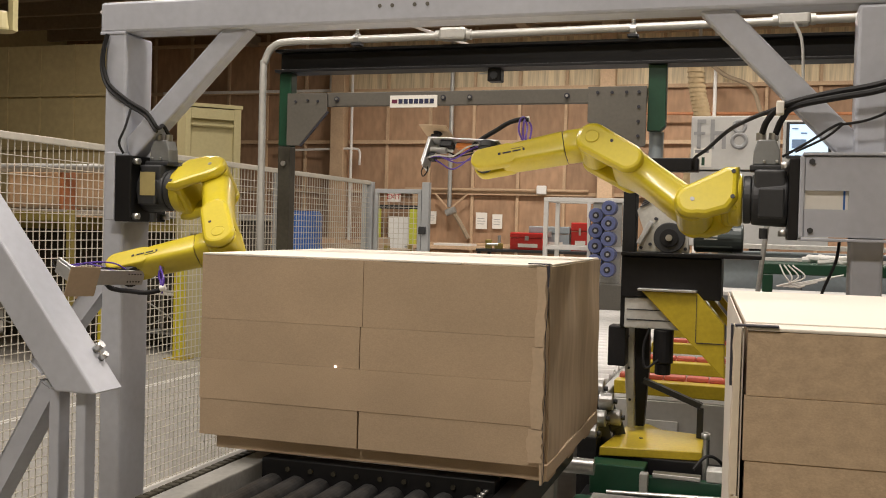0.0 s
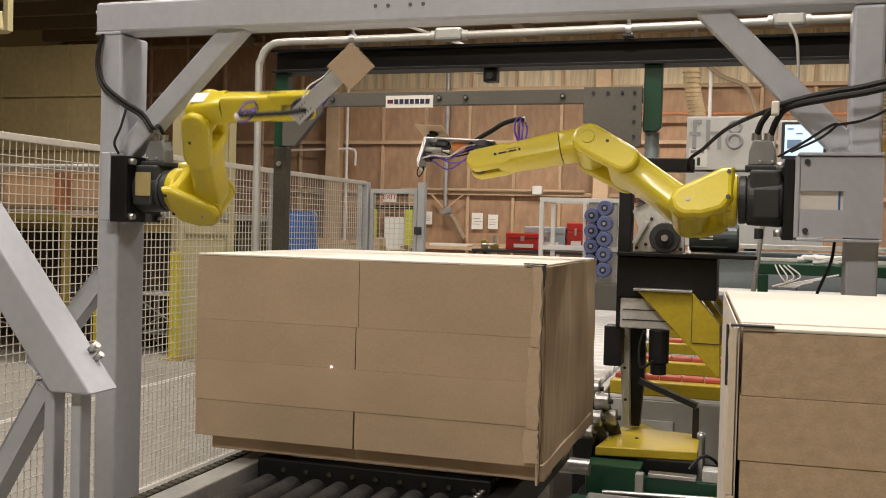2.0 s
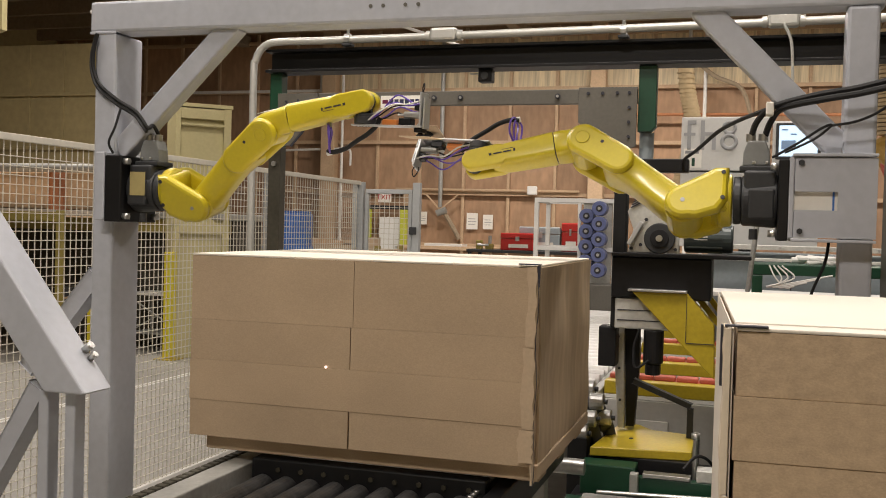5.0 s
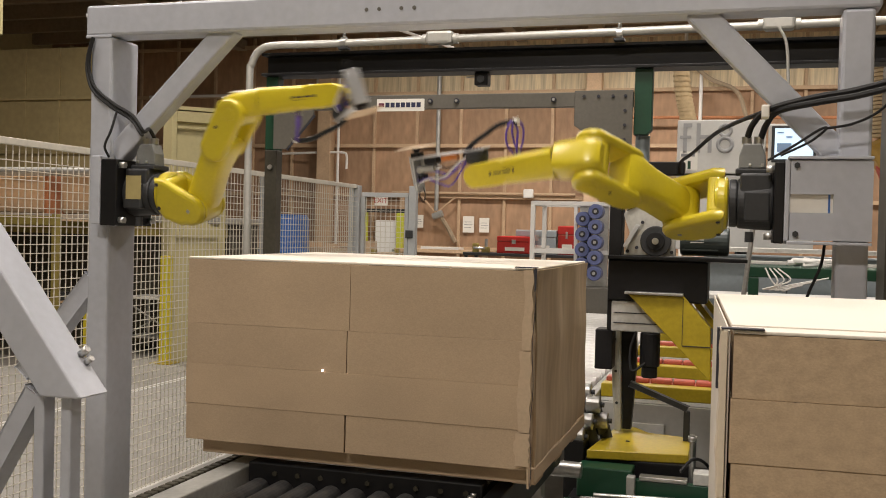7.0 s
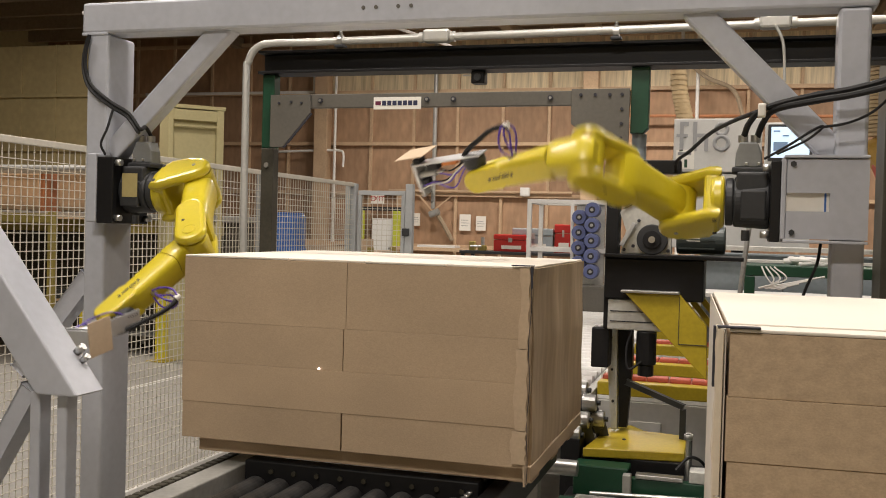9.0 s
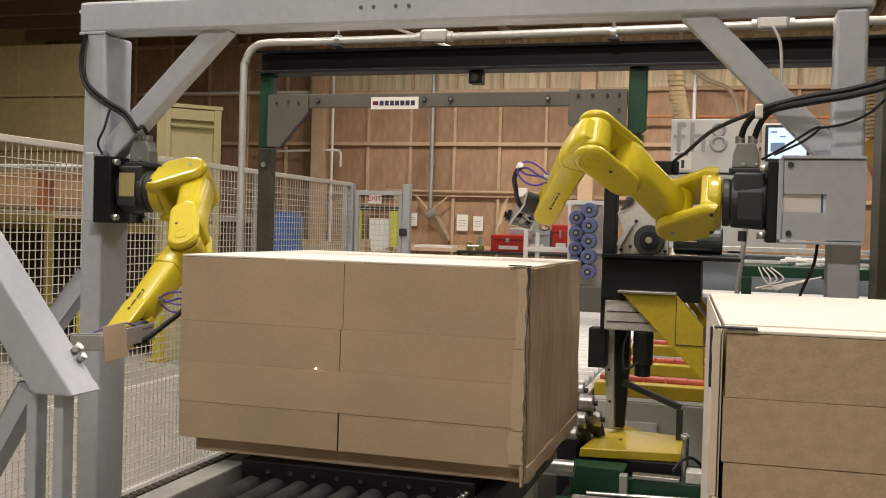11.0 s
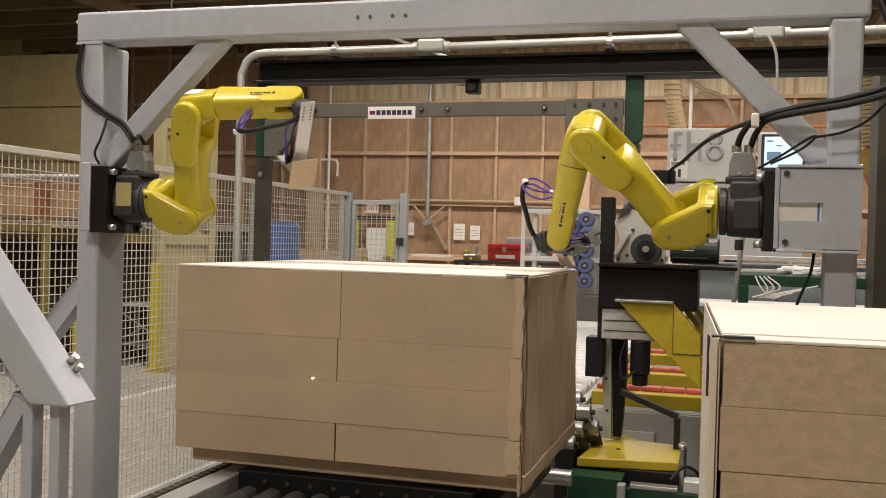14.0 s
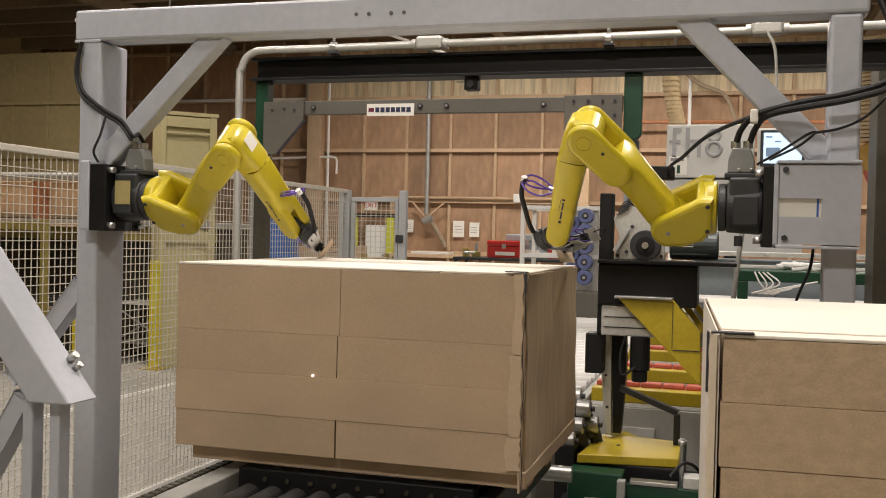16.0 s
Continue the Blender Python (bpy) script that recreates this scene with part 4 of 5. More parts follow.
trolley(pose(-6.4, 9.3, 0))
drum = thing("blue_drum", "blue plastic drum on the floor", "drum", pose(-4.346, 8.9, 0))
part("shell", rod((0, 0, 0), (0, 0, 1.542), 0.24, 28, bevel=0.02), BLUE, drum)
for z in (0.40, 0.80, 1.20):
    part("ring", rod((0, 0, z - 0.015), (0, 0, z + 0.015), 0.25, 28, bevel=0.006), BLUE, drum)
part("lid", rod((0, 0, 1.543), (0, 0, 1.562), 0.22, 28, bevel=0.006), BLUE, drum)
pane = thing("board_sheet", "tan board leaning upright beside the drum", "board", pose(-4.357, 9.4, 0.62, -6))
part("sheet", box(0, 0.7, 0, 0.02, -0.62, 0.62, 0.003), BOARD, pane)


# ---- far end: exit door, bench, wall pipes ----
def exit_door():
    d = thing("exit_door", "bright half-open door with lime-yellow jambs", "door", pose(-7.75, WALL_Y - 0.5, 0))
    part("leaf", box(0.32, 0.78, 0.02, 0.06, 0.02, 1.62, 0.006), DAYDOOR, d, "white door leaf")
    part("jamb", box(0.0, 0.14, -0.05, 0.05, 0, 1.78, 0.006), LIME, d, "lime-yellow painted jamb")
    part("jamb", box(0.80, 0.94, -0.05, 0.05, 0, 1.78, 0.006), LIME, d, "lime-yellow painted jamb")
    part("lintel", box(-0.05, 1.0, 0.0, 0.08, 1.782, 1.86, 0.006), CHARCOAL, d)
    part("handle", rod((0.72, -0.02, 1.0), (0.72, 0.02, 1.0), 0.02, 12), STEEL, d)
    return d


LIME = material("lime_yellow_paint", (0.52, 0.55, 0.06), 0.5, 0, 0.1, 4, 40, 0.05)
DAYDOOR = material("white_door_paint", (0.80, 0.80, 0.77), 0.5, 0, 0.04, 3, 40, 0.03)
exit_door()


def words(text, size, m, mat, name, parent, depth=0.002):
    """Raised lettering as a mesh part."""
    cu = bpy.data.curves.new(name, "FONT")
    cu.body, cu.size, cu.extrude, cu.align_x, cu.align_y = text, size, depth, "CENTER", "CENTER"
    tmp = bpy.data.objects.new(name, cu)
    me = bpy.data.meshes.new_from_object(tmp)
    bpy.data.objects.remove(tmp)
    me.materials.clear()
    me.materials.append(mat)
    ob = new(name, me)
    ob.parent = parent
    ob.matrix_local = m
    return ob


sign = thing("exit_sign", "white exit sign with dark red letters", "sign", pose(-7.33, WALL_Y - 0.46, 2.03))
part("plate", box(-0.14, 0.14, -0.02, 0.02, -0.10, 0.10, 0.004), PAPER, sign)
words("EXIT", 0.15, pose(0, -0.024, 0, 90, 0, 0), RED, "lettering", sign)
part("bracket", box(-0.02, 0.02, 0.021, 0.36, -0.02, 0.02, 0.002), STEELGREY, sign)


def wall_services():
    p = thing("wall_pipe", "pale wall pipe run with brackets", "pipe")
    y = WALL_Y - 0.14
    part("run", hose([(-7.2, y, 2.22), (-5.0, y, 2.22), (-3.3, y, 2.22)], 0.03, 2, 8), STUD, p)
    part("fitting", box(-4.35, -4.15, y - 0.08, y + 0.02, 2.14, 2.32, 0.02), WHITE, p)
    q = thing("drop_pipe", "grey down pipe with a forked stay and hose", "pipe")
    part("pipe", rod((-6.19, y - 0.08, 1.85), (-6.19, y - 0.08, 5.3), 0.045, 12), STEELGREY, q)
    part("stay", bar((-6.5, y - 0.08, 2.12), (-6.19, y - 0.08, 1.80), 0.03, 0.03), STUD, q)
    part("stay", bar((-5.80, y - 0.08, 2.12), (-6.19, y - 0.08, 1.80), 0.03, 0.03), STUD, q)
    part("valve", rod((-6.25, y - 0.10, 1.72), (-6.05, y - 0.10, 1.80), 0.07, 12), STEELGREY, q)
    part("hose", hose([(-6.10, y - 0.06, 1.74), (-5.95, y - 0.02, 1.5), (-5.78, y, 1.2)], 0.05), DECK, q)
    e = thing("riser_pipe", "thin pale electrical riser on the wall", "conduit")
    part("run", hose([(-8.4, y - 0.16, 0.3), (-8.4, y - 0.16, 3.0), (-8.4, y - 0.16, 5.4)], 0.03, 2, 8), WHITE, e)
    part("run", hose([(-10.2, y, 3.02), (-8.7, y - 0.16, 3.05), (-8.3, y - 0.16, 3.05), (-8.2, y - 0.16, 2.98), (-8.2, y - 0.16, 2.7)], 0.025, 5, 8), WHITE, e)
    s = thing("sprinkler_pipe", "white sprinkler pipe under the roof", "pipe")
    part("main", rod((-9.0, 12.0, 4.35), (4.0, 12.0, 4.62), 0.03, 10), WHITE, s)
    part("drop", rod((-5.62, 12.0, 4.42), (-5.62, 12.0, 4.02), 0.04, 10), WHITE, s)
    part("branch", rod((-5.6, 12.0, 4.44), (-4.6, 16.0, 4.44), 0.025, 8), WHITE, s)
    part("hanger", rod((-7.5, 12.0, 4.39), (-7.5, 12.0, 5.9), 0.012, 8), STEELGREY, s)
    part("hanger", rod((1.0, 12.0, 4.56), (1.0, 12.0, 5.9), 0.012, 8), STEELGREY, s)


wall_services()
for x, z, w, h in ((-6.62, 1.62, 0.2, 0.27), (-5.53, 1.58, 0.24, 0.34), (-5.19, 1.57, 0.21, 0.30)):
    n = thing("wall_notice", "white paper notice pinned to the plywood", "notice", pose(x, WALL_Y - 0.06, z), group="wall notices")
    part("sheet", box(-w / 2, w / 2, 0, 0.006, -h / 2, h / 2), PAPER, n)
    for k in range(1, 4):
        part("printed_line", box(-w * 0.36, w * (0.36 - 0.1 * (k % 2)), -0.003, -0.001, h * (0.3 - 0.17 * k), h * (0.33 - 0.17 * k)), INKGREY, n)


def bench():
    b = thing("wall_bench", "timber bench shelf along the plywood wall", "bench")
    part("top", box(-6.9, -4.9, WALL_Y - 0.75, WALL_Y - 0.16, 0.98, 1.05, 0.006), STUD, b)
    part("plank", box(-6.35, -5.55, WALL_Y - 0.72, WALL_Y - 0.30, 1.052, 1.10, 0.006), WHITE, b)
    for x in (-6.8, -5.0):
        part("leg", box(x - 0.05, x + 0.05, WALL_Y - 0.7, WALL_Y - 0.6, 0, 0.979, 0.006), STUD, b)
    part("upright", box(-6.98, -6.88, WALL_Y - 0.30, WALL_Y - 0.20, 0, 2.12, 0.006), STUD, b)
    return b


bench()


def tool_chest(m, label, w, h, mat, lidmat):
    t = thing("tool_box", label, "tool box", m)
    part("body", box(0, w, 0, 0.3, 0, h * 0.68, 0.012), mat, t)
    part("lid", box(-0.005, w + 0.005, -0.005, 0.305, h * 0.69, h, 0.02), lidmat, t)
    part("latch", box(w * 0.46, w * 0.58, -0.02, -0.006, h * 0.55, h * 0.80, 0.004), STEEL, t)
    part("label", box(w * 0.25, w * 0.85, -0.004, -0.001, h * 0.15, h * 0.36), PAPER, t)
    return t


bench2 = thing("assembly_bench", "dark steel bench with tool boxes on it", "bench")
part("top", box(-4.75, -2.6, 16.8, 17.6, 1.02, 1.07, 0.006), CHARCOAL, bench2)
for x in (-4.7, -2.65):
    for y in (16.85, 17.55):
        part("leg", box(x - 0.03, x + 0.03, y - 0.03, y + 0.03, 0, 1.019, 0.004), CHARCOAL, bench2)
tool_chest(pose(-4.16, 16.9, 1.071), "red steel tool box with a pale label", 0.58, 0.30, RED, RED)
tool_chest(pose(-3.90, 17.22, 1.071), "grey plastic tool box with clutter on its lid", 0.72, 0.42, PIPEBLUE, PIPEBLUE)
tool_chest(pose(-3.15, 17.25, 1.071), "red tool case standing on the bench", 0.30, 0.50, RED, RED)
vice = thing("bench_vice", "olive-grey vice and small fittings on the bench", "vice", pose(-4.62, 16.95, 1.071))
part("jaw", box(0, 0.10, 0, 0.12, 0, 0.16, 0.01), OLIVE, vice)
part("jaw", box(0.16, 0.30, 0.02, 0.12, 0, 0.10, 0.01), OLIVE, vice)
part("screw", rod((0.05, -0.08, 0.08), (0.25, -0.08, 0.08), 0.02, 10), STEEL, vice)
part("column", rod((0.24, 0.06, 0.101), (0.24, 0.06, 0.24), 0.03, 10), STEELGREY, vice)


def white_rack():
    r = thing("reel_rack", "white tube rack holding blue strap reels", "rack", pose(-1.88, 9.0, 0))
    for x in (0, 0.72):
        for y in (0, 0.55):
            part("upright", box(x - 0.02, x + 0.02, y - 0.02, y + 0.02, 0, 1.70, 0.004), WHITE, r)
    for z in (1.26, 1.70, 0.5):
        for y in (0, 0.55):
            part("rail", box(-0.02, 0.74, y - 0.019, y + 0.019, z, z + 0.04, 0.004), WHITE, r)
        for x in (0, 0.72):
            part("rail", box(x - 0.018, x + 0.018, 0.02, 0.53, z, z + 0.039, 0.004), WHITE, r)
    part("swing_bar", bar((0.42, -0.03, 0.55), (0.40, -0.03, 1.70), 0.03, 0.03, 0.003), WHITE, r)
    return r


white_rack()
REEL = material("slate_blue_reel", (0.11, 0.135, 0.29), 0.5, 0, 0.15, 8, 60, 0.1)
for k, (x, z) in enumerate([(-1.275, 1.10 + 0.137 * n) for n in range(5)] + [(-1.40, 1.17 + 0.137 * n) for n in range(4)]):
    ob = thing("strap_reel", "blue strap reel with a dark core on a rack", "reel", pose(x, 8.78 if k < 5 else 8.86, z), group="strap reels")
    part("coil", rod((0, 0, 0), (0, 0.14, 0), 0.066, 24, bevel=0.008), REEL, ob)
    part("core", rod((0, -0.004, 0), (0, -0.001, 0), 0.030, 20), INK, ob)
    part("hub", rod((0, -0.012, 0), (0, -0.0045, 0), 0.014, 12), STEELGREY, ob)
holder = thing("reel_holder", "dark upright holder behind the strap reels", "holder", pose(-1.33, 9.0, 0))
part("board", box(-0.12, 0.14, 0.02, 0.04, 0, 1.70, 0.004), ALUDULL, holder)
part("plinth", box(-0.16, 0.24, -0.40, -0.062, 0, 0.98, 0.006), PLATE, holder)


# ---- control cabinet and machines to the east ----
def control_cabinet():
    c = thing("control_cabinet", "pale grey control enclosure with grey letterforms and a touch screen", "control cabinet", pose(-0.47, 7.0, 0))
    part("body", box(0, 0.58, 0, 0.5, 1.88, 2.245, 0.008), CABGREY, c)
    part("lower_body", box(0.0, 0.9, 0.02, 0.5, 1.36, 1.872, 0.008), CABGREY, c)
    g = GREYPRINT
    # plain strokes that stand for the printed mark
    part("mark", box(0.040, 0.066, -0.004, -0.001, 2.022, 2.195), g, c)
    part("mark", box(0.040, 0.098, -0.0045, -0.0012, 2.195, 2.222), g, c)
    part("mark", box(0.018, 0.094, -0.005, -0.0014, 2.118, 2.138), g, c)
    part("mark", box(0.128, 0.155, -0.004, -0.001, 2.022, 2.222), g, c)
    part("mark", box(0.155, 0.214, -0.0045, -0.0012, 2.118, 2.142), g, c)
    part("mark", box(0.204, 0.230, -0.004, -0.001, 2.022, 2.118), g, c)
    for z, r in ((2.173, 0.050), (2.078, 0.060)):
        circle = [(0.316 + r * 0.76 * math.cos(t), -0.001, z + r * 0.76 * math.sin(t)) for t in np.linspace(0, math.tau, 29)]
        part("mark", hose(circle, r * 0.24, 1, 8), g, c)
    part("notice", box(0.02, 0.14, -0.004, -0.001, 1.90, 2.03), PAPER, c)
    part("notice_bar", box(0.03, 0.12, -0.006, -0.0045, 1.995, 2.015), INKGREY, c)
    part("notice_figure", box(0.075, 0.095, -0.006, -0.0045, 1.91, 1.965), GREEN, c)
    s = part("screen_housing", box(0.595, 0.91, -0.06, 0.02, 1.90, 2.21, 0.012), CABGREY, c)
    part("bezel", box(0.615, 0.895, -0.068, -0.061, 1.955, 2.195, 0.006), CHARCOAL, s)
    v = part("display", box(0.635, 0.875, -0.072, -0.069, 1.975, 2.178), SCREEN, s, "lit pale blue touch screen")
    for k in range(4):
        part("display_field", box(0.65 + 0.055 * k, 0.69 + 0.055 * k, -0.0745, -0.0725, 2.145 - 0.03 * (k % 2), 2.155 - 0.03 * (k % 2)), FIELD, v)
    part("display_field", box(0.65, 0.74, -0.0745, -0.0725, 2.02, 2.08), FIELD, v)
    part("mast", box(0.40, 0.50, 0.1, 0.2, 0, 1.359, 0.006), CHARCOAL, c)
    return c


CABGREY = material("pale_cabinet_enamel", (0.60, 0.60, 0.58), 0.42, 0, 0.05, 3, 40, 0.04)
GREYPRINT = material("grey_print", (0.33, 0.335, 0.34), 0.55, 0, 0.05, 6, 60, 0.02)
FIELD = material("screen_field_paint", (0.25, 0.38, 0.60), 0.4, 0, 0.05, 6, 60, 0.02)
control_cabinet()


def panel_machine():
    m = thing("panel_saw", "blue-grey panel machine with rails along its top", "machine", pose(-0.25, 6.4, 0))
    part("body", box(0, 2.6, 0.1, 0.45, 0, 1.34, 0.01), BLUEGREY, m)
    part("rail", box(0, 2.6, 0.02, 0.09, 1.36, 1.39, 0.004), ALUDULL, m)
    part("rail", box(0, 2.6, 0.02, 0.09, 1.29, 1.31, 0.004), ALUDULL, m)
    for k in range(9):
        part("rail_bolt", rod((0.15 + k * 0.28, 0.019, 1.376), (0.15 + k * 0.28, 0.012, 1.376), 0.008, 8), STEEL, m)
    for k in range(4):
        part("panel_joint", box(0.5 + 0.6 * k, 0.506 + 0.6 * k, 0.096, 0.0995, 0.1, 1.28), CHARCOAL, m)
    part("white_ledge", box(-0.02, 2.6, -0.4, 0.0, 1.09, 1.115, 0.004), WHITE, m)
    part("ledge_leg", box(0.0, 0.03, -0.38, -0.35, 0, 1.089, 0.003), WHITE, m)
    part("ledge_leg", box(2.5, 2.53, -0.38, -0.35, 0, 1.089, 0.003), WHITE, m)
    return m


BLUEGREY = material("blue_grey_enamel", (0.20, 0.235, 0.255), 0.45, 0, 0.12, 3, 40, 0.06)
panel_machine()


def green_table():
    t = thing("green_table", "dark green steel table with loose rags", "table", pose(0.02, 5.3, 0))
    part("top_rail", box(0, 0.9, 0, 0.05, 1.25, 1.305, 0.004), GREEN, t)
    part("top", box(0, 0.9, 0.051, 0.6, 1.28, 1.30, 0.004), GREEN, t)
    for x in (0.0, 0.85):
        for y in (0, 0.55):
            part("leg", box(x, x + 0.05, y, y + 0.05, 0, 1.249, 0.004), GREEN, t)
    return t


green_table()
rag = thing("rag_bundle", "crumpled white rag and string on the green table", "rag", pose(0.20, 5.42, 1.301))
rnd = random.Random(11)
for k in range(9):
    pts = [(rnd.uniform(0, 0.34), rnd.uniform(-0.05, 0.08), 0.012 + 0.03 * rnd.random()) for _ in range(4)]
    part("fold", hose(pts, rnd.uniform(0.008, 0.016), 5, 8), WHITE, rag)
string = thing("loose_string", "loose pale strapping hanging off the green table", "strap", pose(0.08, 5.28, 1.25))
for k in range(4):
    part("strand", hose([(0.02 + 0.02 * k, 0, 0.05), (0.05 + 0.03 * k, -0.02, -0.01), (0.10 - 0.03 * k, -0.01, -0.06), (0.14 + 0.06 * k, -0.02, -0.05 + 0.02 * k)], 0.004), WHITE, string)

rod_tool = thing("push_rod", "grey steel rod leaning beside the machine", "rod", pose(-0.02, 5.0, 0))
part("rod", rod((-0.10, 0, 0.0), (0.06, 0, 1.58), 0.012, 10), STEELGREY, rod_tool)


def ducts():
    d = thing("dust_duct", "beige flexible dust duct", "duct", pose(-0.5, 7.2, 0))
    line = smooth_line([(0.02, 0, 2.72), (0.05, 0, 2.45), (0.09, -0.02, 2.25), (0.08, 0, 2.05), (0.0, 0.02, 1.75)], 22)
    part("tube", hose([tuple(p) for p in line], 0.055, 1, 14), DUCT, d)
    for k in range(2, len(line) - 1, 3):
        a = line[k]
        part("rib", rod(a - Vector((0, 0, 0.007)), a + Vector((0, 0, 0.007)), 0.060, 16), DUCT, d)
    part("stand", rod((0.0, 0.02, 0), (0.0, 0.02, 1.74), 0.03, 12), STEELGREY, d)
    e = thing("dust_duct", "wide ochre ribbed dust duct", "duct", pose(1.45, 12.0, 0))
    for k in range(26):
        part("rib", rod((0.0, 0, 2.6 + k * 0.045), (0.0, 0, 2.635 + k * 0.045), 0.15 if k % 2 else 0.14, 18), DUCT, e)
    part("elbow", rod((-0.1, 0, 2.3), (0.35, 0, 2.55), 0.24, 20, bevel=0.05), SAFETYDULL, e)
    part("collar", rod((0.02, -0.05, 2.06), (0.24, -0.05, 2.18), 0.26, 20, bevel=0.03), RED, e)
    part("stand", rod((0.1, 0, 0), (0.1, 0, 2.1), 0.08, 12), STEELGREY, e)
    f = thing("air_pipe", "pair of bright vertical air pipes", "pipe", pose(-0.15, 19.6, 0))
    for x in (-1.05, -0.75):
        part("pipe", rod((x, 0, 0), (x, 0, 5.5), 0.035, 10), WHITE, f)
    part("cross_pipe", rod((-3.0, 0.06, 3.75), (2.8, 0.06, 3.70), 0.03, 10), ORANGE, f)
    part("hose", hose([(-1.1, -0.1, 4.9), (-0.6, -0.12, 4.45), (-0.1, -0.12, 4.2), (0.1, -0.12, 3.7)], 0.04), DECK, f)


DUCT = material("beige_duct_cloth", (0.50, 0.38, 0.22), 0.7, 0, 0.12, 5, 40, 0.1)
SAFETYDULL = material("dull_mustard_paint", (0.45, 0.28, 0.06), 0.55, 0, 0.12, 4, 40, 0.08)
ducts()

edge_m = thing("green_press", "dark green press column with dials", "machine", pose(0.62, 5.0, 0))
part("column", box(0, 0.10, 0, 0.3, 0, 2.3, 0.006), DARKSTEEL, edge_m)
part("head", rod((0.11, 0.05, 1.92), (0.30, 0.05, 1.92), 0.10, 18, bevel=0.02), WHITE, edge_m)
part("knob", rod((0.11, 0.0, 1.70), (0.2, 0.0, 1.70), 0.045, 14, bevel=0.01), PIPEGREY, edge_m)
part("tag", box(0.11, 0.16, -0.01, 0.0, 1.52, 1.58), SAFETY, edge_m)

# corner of a hanging lamp housing
lampbox = thing("lamp_housing", "cream lamp housing hung from the roof", "lamp", pose(-5.817, 6.6, -0.132))
part("bowl", rod((-0.10, 0, 3.06), (-0.10, 0, 3.22), 0.12, 22, r2=0.09, bevel=0.02), CREAM, lampbox)
part("bracket", box(0.0, 0.05, -0.03, 0.03, 3.06, 3.75, 0.004), CREAM, lampbox)
part("stem", rod((0.02, 0, 3.70), (0.02, 0, 5.96), 0.015, 8), STEELGREY, lampbox)


# ---- cables to the robots ----
def cables():
    c = thing("robot_cable", "black robot cables hung along the post", "cable")
    y = 2.74
    part("cable", hose([(-2.041, 2.755, 2.045), (-2.055, 2.755, 1.990), (-2.054, 2.755, 1.935), (-2.029, 2.755, 1.880), (-1.959, 2.755, 1.828), (-1.888, 2.755, 1.789), (-1.847, 2.755, 1.740), (-1.850, 2.79, 1.750), (-1.847, 2.82, 1.722)], 0.0062), RUBBER, c)
    part("cable", hose([(-2.051, 2.761, 2.035), (-2.065, 2.761, 1.980), (-2.064, 2.761, 1.925), (-2.039, 2.761, 1.870), (-1.969, 2.761, 1.818), (-1.898, 2.761, 1.779), (-1.857, 2.761, 1.730), (-1.882, 2.79, 1.748), (-1.879, 2.82, 1.722)], 0.0062), CHARCOAL, c)
    part("thin_cable", hose([(-1.945, 2.75, 1.80), (-1.95, 2.73, 1.74), (-1.965, 2.72, 1.69), (-1.955, 2.73, 1.655)], 0.004), RUBBER, c)
    e = thing("robot_cable", "black robot cables looped over to the bracketed post", "cable")
    part("cable", hose([(-0.005, 2.82, 1.715), (0.01, 2.79, 1.755), (0.05, 2.76, 1.79), (0.16, 2.72, 1.815), (0.26, 2.70, 1.83), (0.36, 2.70, 1.865), (0.39, 2.74, 1.94), (0.37, 2.79, 2.02), (0.345, 2.82, 2.10)], 0.0085), RUBBER, e)
    part("cable", hose([(0.03, 2.82, 1.715), (0.045, 2.79, 1.755), (0.075, 2.75, 1.785), (0.17, 2.70, 1.80), (0.27, 2.68, 1.815), (0.37, 2.68, 1.85), (0.405, 2.73, 1.94), (0.385, 2.79, 2.03), (0.36, 2.82, 2.11)], 0.0085), RUBBER, e)
    part("tie", box(0.03, 0.05, 2.735, 2.785, 1.765, 1.80, 0.004), PAPER, e)
    part("long_cable", hose([(-0.262, 4.06, 1.70), (-0.250, 3.95, 1.735), (-0.192, 3.7, 1.751), (-0.108, 3.3, 1.777), (-0.039, 3.0, 1.781), (0.021, 2.8, 1.782), (0.07, 2.75, 1.795)], 0.0065), RUBBER, e)
    part("thin_cable", hose([(0.05, 2.75, 1.655), (0.11, 2.73, 1.69), (0.17, 2.72, 1.73), (0.19, 2.72, 1.735), (0.15, 2.71, 1.70), (0.08, 2.72, 1.665)], 0.0035), RUBBER, e)
    part("thin_cable", hose([(0.19, 2.72, 1.735), (0.25, 2.71, 1.745), (0.31, 2.70, 1.775), (0.37, 2.72, 1.84)], 0.0035), RUBBER, e)
    part("loose_cable", hose([(0.20, 2.80, 1.44), (0.19, 2.78, 1.38), (0.16, 2.78, 1.30), (0.14, 2.80, 1.20)], 0.004), RUBBER, e)
    return c


cables()


# ---- the robots ----
A1, H2, L2, O3, L3, L6 = 0.039, 0.268, 0.346, 0.024, 0.331, 0.063


def arm_poses(q):
    """Link poses in the robot's space, z along its first axis: turret, upper arm, elbow, forearm, wrist, gripper."""
    q1, a2, a3, q4, q5, q6 = q
    m1 = pose(0, 0, 0, 0, 0, q1)
    m2 = m1 @ pose(A1, 0, H2) @ pose(0, 0, 0, 0, a2)
    m3 = m2 @ pose(0, 0, L2) @ pose(0, 0, 0, 0, a3 - a2)
    m4 = m3 @ pose(-O3, 0, 0) @ pose(0, 0, 0, 0, 0, q4)
    m5 = m4 @ pose(0, 0, L3) @ pose(0, 0, 0, 0, q5)
    m6 = m5 @ pose(0, 0, L6) @ pose(0, 0, 0, 0, 0, q6)
    return m1, m2, m3, m4, m5, m6


